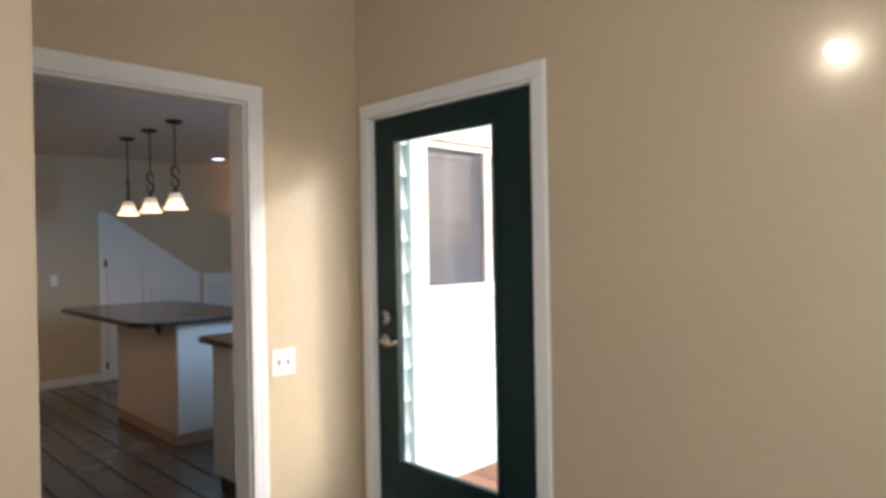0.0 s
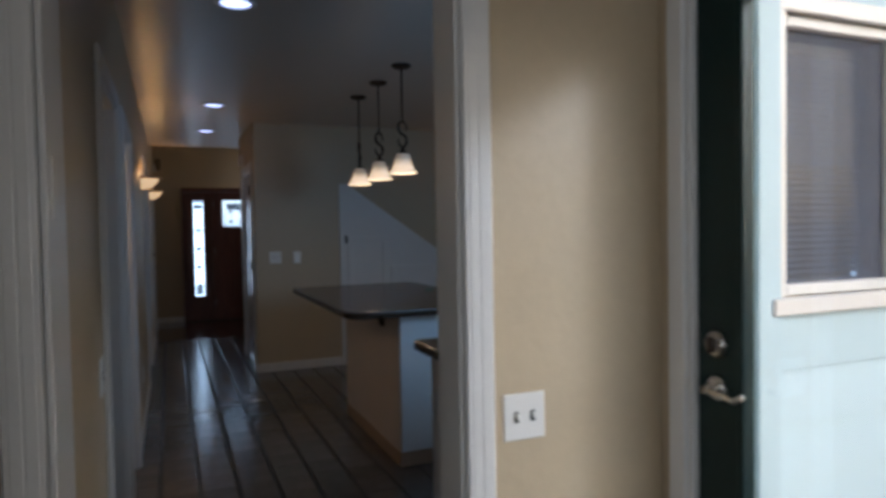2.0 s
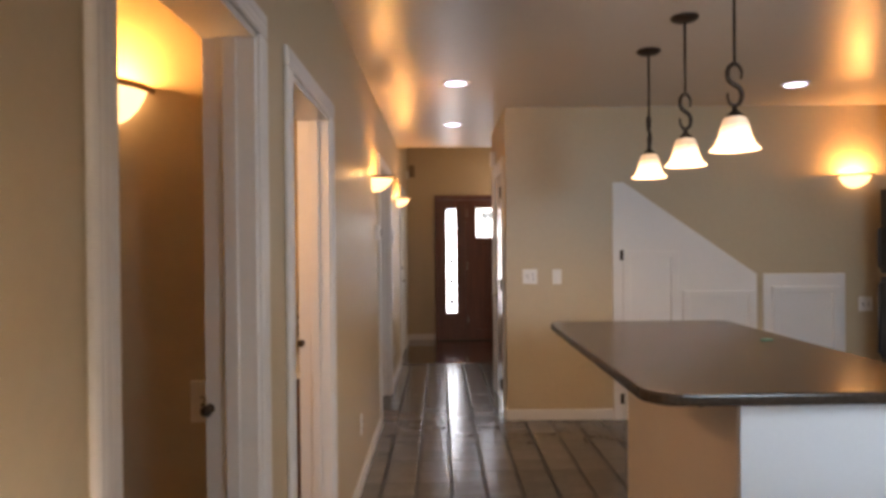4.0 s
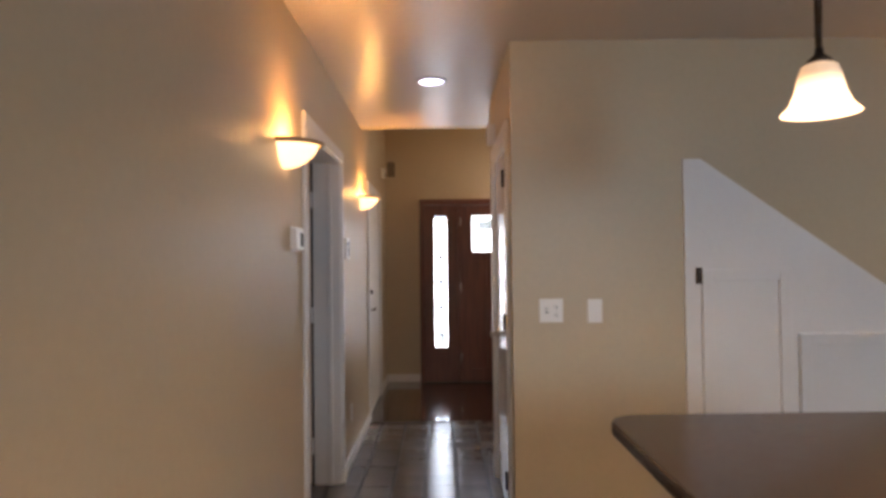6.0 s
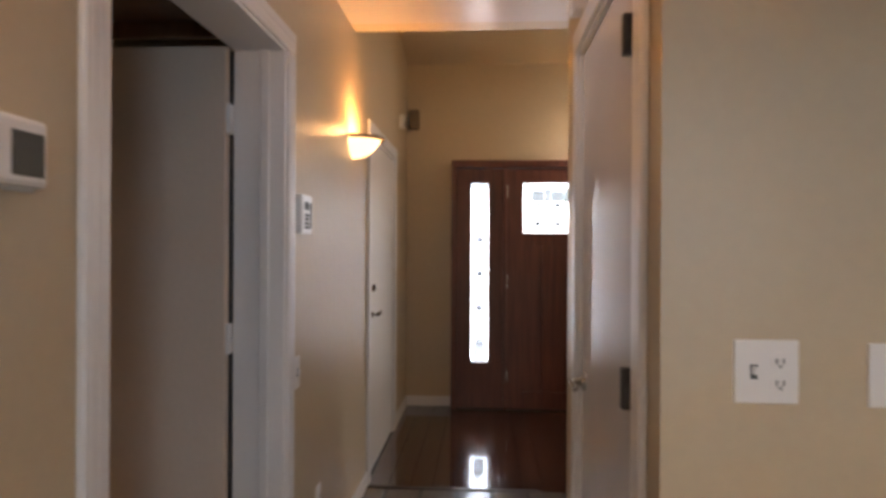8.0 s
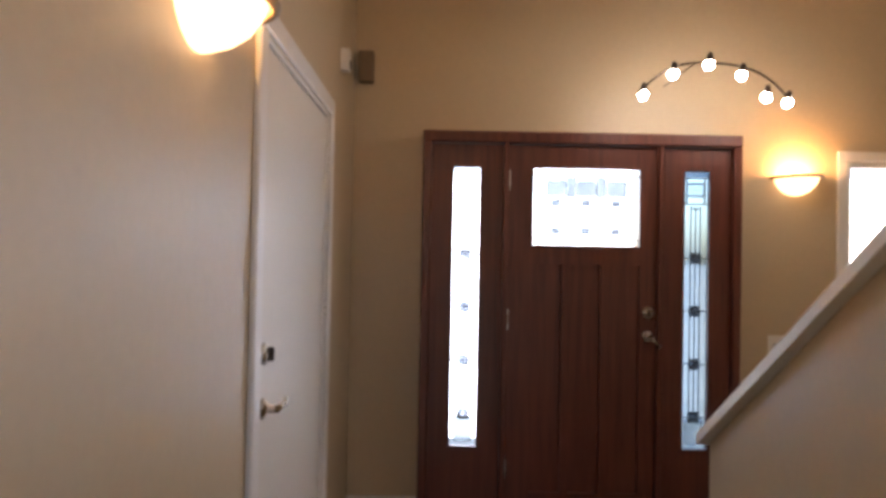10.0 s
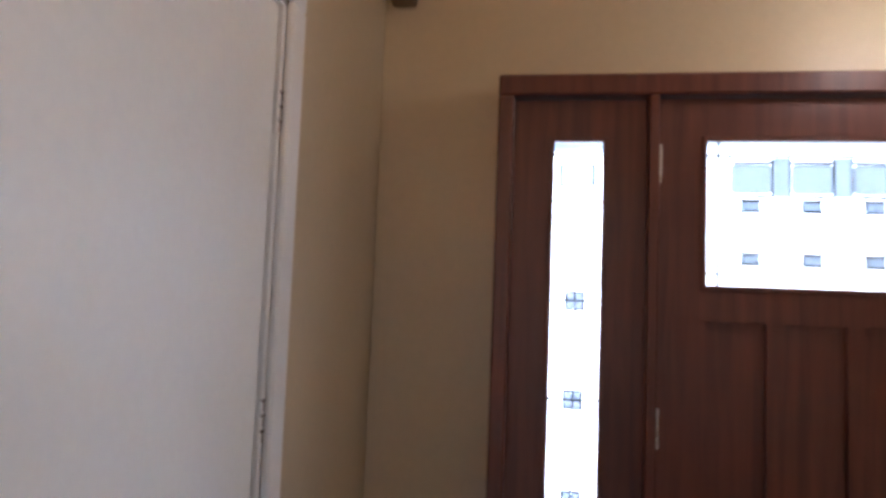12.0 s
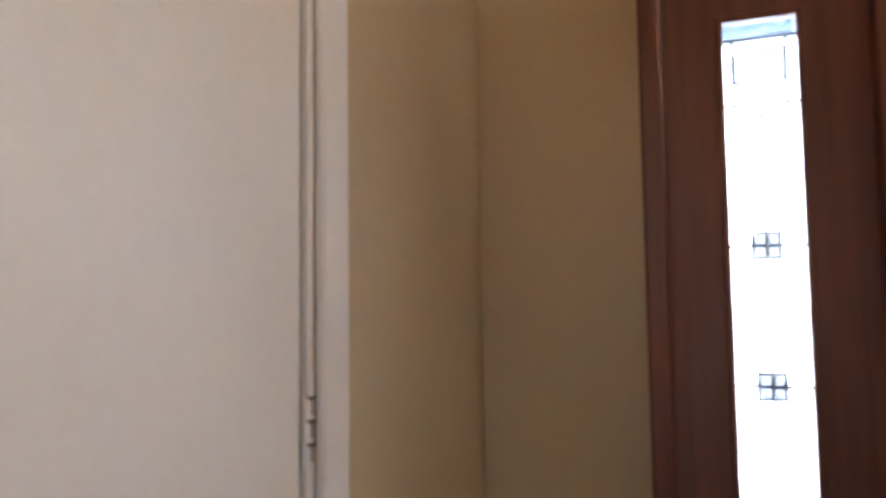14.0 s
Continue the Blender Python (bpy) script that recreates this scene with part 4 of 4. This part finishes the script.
part("end_panel", B(-0.305, 0.286, -0.632, -0.621, 0.09, 0.908, bevel=0.002), PANEL := mat("white_cabinet_paint", (0.74, 0.74, 0.74), 0.4, var=0.03), isl, "white painted end panel")
for y in (-0.33, 0.30):
    bm = prism([(-0.310, 0.905), (-0.44, 0.905), (-0.44, 0.888), (-0.348, 0.858), (-0.326, 0.805), (-0.310, 0.805)], "y", y - 0.015, y + 0.015)
    part("corbel", bm, BRONZE, isl, "dark bronze support bracket")
tg = tagged(part("small_tag", B(-0.028, 0.028, -0.014, 0.014, 0.0, 0.006, bevel=0.002), mat("green_plastic", (0.05, 0.22, 0.16), 0.4)), "small green plastic tag on the island top", "tag")
tg.matrix_world = pose(2.00, 5.23, 0.952, 0, 0, 20)

countertop("counter_countertop", "polished dark brown granite countertop on the base cabinet",
           [(1.165, 2.215, 0.01), (2.95, 2.215, 0.01), (2.95, 3.33, 0.03), (1.165, 3.33, 0.04)], 0.89, 0.93)
cb = thing("base_cabinet", "white painted kitchen base cabinet below the granite", "cabinet", at=pose(2.0, 2.8, 0))
part("body", B(-0.76, 0.94, -0.56, 0.49, 0.10, 0.89, bevel=0.003), PANEL, cb)
part("toe_kick", B(-0.74, 0.92, -0.55, 0.44, 0.0, 0.10), DARKP, cb)
for k in range(3):
    x = -0.75 + k * 0.56
    dd = part("door", B(x + 0.005, x + 0.555, 0.49, 0.508, 0.12, 0.87, bevel=0.004), PANEL, cb)
    smooth(part("handle", tube([(x + 0.50, 0.508, 0.60), (x + 0.50, 0.53, 0.61), (x + 0.50, 0.53, 0.71), (x + 0.50, 0.508, 0.72)], 0.005, 8), NICKEL, dd))

wc = thing("wall_cabinet", "white painted kitchen wall cabinet hung beside the opening", "cabinet", at=pose(1.41, 2.21, 1.374))
part("body", B(-0.38, 0.38, 0.0, 0.37, 0.0, 0.76, bevel=0.003), PANEL, wc)
for x in (-0.378, 0.002):
    dd = part("door", B(x, x + 0.376, 0.372, 0.390, 0.004, 0.756, bevel=0.004), PANEL, wc)
    kx = x + 0.34 if x < -0.1 else x + 0.036
    smooth(part("handle", tube([(kx, 0.390, 0.05), (kx, 0.412, 0.06), (kx, 0.412, 0.15), (kx, 0.390, 0.16)], 0.005, 8), NICKEL, dd))

fr = thing("refrigerator", "dark stainless top-freezer refrigerator", "refrigerator", at=pose(4.145, 6.70, 0, 0, 0, -90))
part("body", B(-0.37, 0.37, -0.30, 0.34, 0.03, 1.795, bevel=0.008), STEEL, fr)
fz = part("freezer_door", B(-0.37, 0.37, -0.365, -0.305, 1.165, 1.80, bevel=0.012, seg=2), STEEL, fr)
rd = part("fridge_door", B(-0.37, 0.37, -0.365, -0.305, 0.06, 1.145, bevel=0.012, seg=2), STEEL, fr)
smooth(part("handle", tube([(-0.32, -0.365, 1.20), (-0.32, -0.405, 1.22), (-0.32, -0.405, 1.50), (-0.32, -0.365, 1.52)], 0.011, 8), DARKP, fz))
smooth(part("handle", tube([(-0.32, -0.365, 0.55), (-0.32, -0.405, 0.58), (-0.32, -0.405, 1.09), (-0.32, -0.365, 1.11)], 0.011, 8), DARKP, rd))
for x in (-0.32, 0.32):
    for y in (-0.25, 0.28):
        part("foot", lathe([(0, 0), (0.02, 0), (0.02, 0.03), (0, 0.03)], 10), DARKP, fr).location = (x, y, 0)
uc = thing("wall_cabinet", "brown wall cabinet hung above the refrigerator", "cabinet", at=pose(4.19, 6.70, 2.22, 0, 0, -90))
CABG = wood("grey_brown_cabinet_wood", (0.10, 0.075, 0.055), (0.17, 0.13, 0.095), 0.45)
part("body", B(-0.39, 0.39, -0.28, 0.31, 0.0, 0.28, bevel=0.003), CABG, uc)
for x in (-0.385, 0.005):
    part("door", B(x, x + 0.38, -0.30, -0.28, 0.01, 0.27, bevel=0.004), CABG, uc)

# bathroom vanity glimpsed through the doorway
va = thing("vanity", "brown wooden bathroom vanity with a white basin", "vanity", at=pose(-0.55, 5.45, 0))
part("body", B(-0.40, 0.42, -0.25, 0.28, 0.0, 0.80, bevel=0.004), CABW, va)
part("top", B(-0.41, 0.425, -0.27, 0.28, 0.80, 0.83, bevel=0.005), BASIN, va, "white porcelain vanity top")
smooth(part("basin", lathe([(0.0, 0.835), (0.10, 0.84), (0.17, 0.88), (0.19, 0.93), (0.18, 0.93), (0.15, 0.89), (0.0, 0.86)], 24), BASIN, va, "white porcelain basin"))
smooth(part("faucet", tube([(0.28, 0.15, 0.83), (0.28, 0.15, 1.02), (0.26, 0.10, 1.07), (0.22, 0.04, 1.06), (0.21, 0.02, 1.03)], 0.011, 8), NICKEL, va, "chrome faucet"))
vl = thing("vanity_light", "lit warm bathroom light bar above the vanity", "wall lamp", at=pose(-0.95, 4.12, 2.0, 0, 0, 180))
part("bar", B(-0.3, 0.3, -0.03, 0.0, -0.03, 0.03, bevel=0.004), NICKEL, vl)
for x in (-0.2, 0.0, 0.2):
    smooth(part("globe", lathe([(0.0, -0.05), (0.03, -0.04), (0.05, 0.0), (0.03, 0.04), (0.0, 0.05)], 16), WARMBULB, vl)).location = (x, -0.08, 0.0)
point_light("vanity_glow", (-0.95, 4.34, 1.95), 2.6, (1.0, 0.68, 0.46), 0.1)

# ---- outside the green door ----
sid = thing("exterior_siding", "pale mint painted lap siding round the kitchen window", "siding", kind="structure")
lap, z, k = 0.166, -0.02, 0
while z < 3.0:
    spans = [(1.57, 1.74), (1.83, 5.2)]
    if z + lap > 1.14 and z < 2.07:
        spans = [(1.57, 1.74), (2.86, 5.2)]
    for a, b in spans:
        if b - a > 0.01:
            bm = prism([(2.09, z), (2.044, z), (2.076, z + lap + 0.01), (2.09, z + lap + 0.01)], "x", a, b)
            part("board", bm, MINT, sid)
    z += lap
    k += 1
part("board", B(1.83, 2.86, 2.055, 2.09, 0.97, 1.138), MINT, sid)
part("board", B(1.83, 2.86, 2.055, 2.09, 2.076, 2.16), MINT, sid)
part("corner_board", B(1.74, 1.83, 2.024, 2.09, -0.02, 3.0, bevel=0.004), MINT, sid, "pale mint corner board")
part("sheathing", B(1.565, 5.2, 2.085, 2.20, 2.74, 3.0), MINT, sid)
ev = thing("eave", "white painted roof eave over the siding", "eave", kind="structure")
part("soffit", B(2.2, 5.4, 1.50, 2.09, 2.62, 2.66, bevel=0.003), WHITE, ev)
part("fascia", B(2.2, 5.4, 1.46, 1.50, 2.58, 2.80, bevel=0.003), WHITE, ev)
deck = thing("deck", "redwood plank deck outside the glazed door", "deck", kind="structure")
first = None
for i in range(22):
    if first is None:
        first = part("plank", B(-0.068, 0.068, -4.0, 0.0, -0.035, 0.0, bevel=0.003), DECK, deck)
        first.location = (1.66, 2.05, 0.16)
    else:
        o = new("plank", first.data)
        o.parent = deck
        o.location = (1.66 + 0.143 * i, 2.05, 0.16)
part("joist_frame", B(1.58, 4.75, -1.95, 2.05, -0.25, 0.10), DECK, deck)
post = tagged(part("deck_post", B(-0.05, 0.05, -0.05, 0.05, 0.0, 0.95, bevel=0.006), DECK), "redwood deck rail post on the deck", "post")
post.location = (3.35, 1.45, 0.16)

# ---- floor pieces ----
S, X0, YT = 0.2013, 0.3275, 2.215
tile_mesh = None


def tile_bm(w, d):
    bm = B(-w / 2, w / 2, -d / 2, d / 2, -0.006, 0.006)
    top = [e for e in bm.edges if all(v.co.z > 0 for v in e.verts) and abs(e.verts[0].co.x - e.verts[1].co.x) < 1e-6]
    bmesh.ops.bevel(bm, geom=top, offset=0.008, segments=4, affect="EDGES", profile=0.5)
    return bm


far = []
for j in range(int((9.87 - YT) / S) + 1):
    y = YT + (j + 0.5) * S
    d = S - 0.002
    if y + d / 2 > 9.868:
        d = 9.866 - (y - S / 2 + 0.004)
        y = 9.866 - d / 2
    for i in range(-8, 22):
        x = X0 + (i + 0.5) * S
        if y > 7.5 and x > 1.1 or x > 4.45 or x < -1.45:
            continue
        if not (-0.10 < x < 1.35) or d < S - 0.0021:
            far.append((x, y, d))
            continue
        if tile_mesh is None:
            o = part("tile", tile_bm(S - 0.012, S - 0.002), TILE, floor)
            tile_mesh = o.data
        else:
            o = new("tile", tile_mesh)
            o.parent = floor
        o.location = (x, y, -0.006 + 0.0003 * math.sin(i * 12.9 + j * 78.2))
        o.rotation_euler = (0.0007 * math.sin(i * 5.1 + j * 3.3), 0.0007 * math.sin(i * 7.7 - j * 2.1), 0)
verts, faces = [], []
for x, y, d in far:
    b = len(verts)
    w, e = (S - 0.012) / 2, d / 2
    for z, q in ((-0.012, 0.0), (-0.004, 0.0), (0.0, 0.005)):
        verts += [(x - w + q, y - e, z), (x + w - q, y - e, z), (x + w - q, y + e, z), (x - w + q, y + e, z)]
    for r in (0, 4):
        faces += [(b + r + k, b + r + (k + 1) % 4, b + r + 4 + (k + 1) % 4, b + r + 4 + k) for k in range(4)]
    faces.append((b + 8, b + 9, b + 10, b + 11))
me = bpy.data.meshes.new("tile_field")
me.from_pydata(verts, [], faces)
me.materials.append(TILE)
tf = new("tile_field", me)
tf.parent = floor
tagged(tf, "dark slate floor tiles away from the hall", kind="stuff")

pw, first = 0.128, None
for i in range(36):
    x = 0.002 + (i + 0.5) * pw
    if x > 4.58:
        break
    for y0, y1 in ((9.872, 9.872 + 0.7 + 0.5 * ((i * 37 % 11) / 11)), (None, 11.84)):
        if y0 is None:
            y0 = last + 0.002
        last = y1
        o = part("plank", B(-pw / 2 + 0.0008, pw / 2 - 0.0008, y0, y1, -0.012, 0.0, bevel=0.0006), PLANK, floor_foyer)
        o.location.x = x
part("threshold_strip", B(0.014, 1.0, 9.855, 9.885, -0.002, 0.006, bevel=0.002), BRONZE, floor_foyer, "dark metal transition strip")
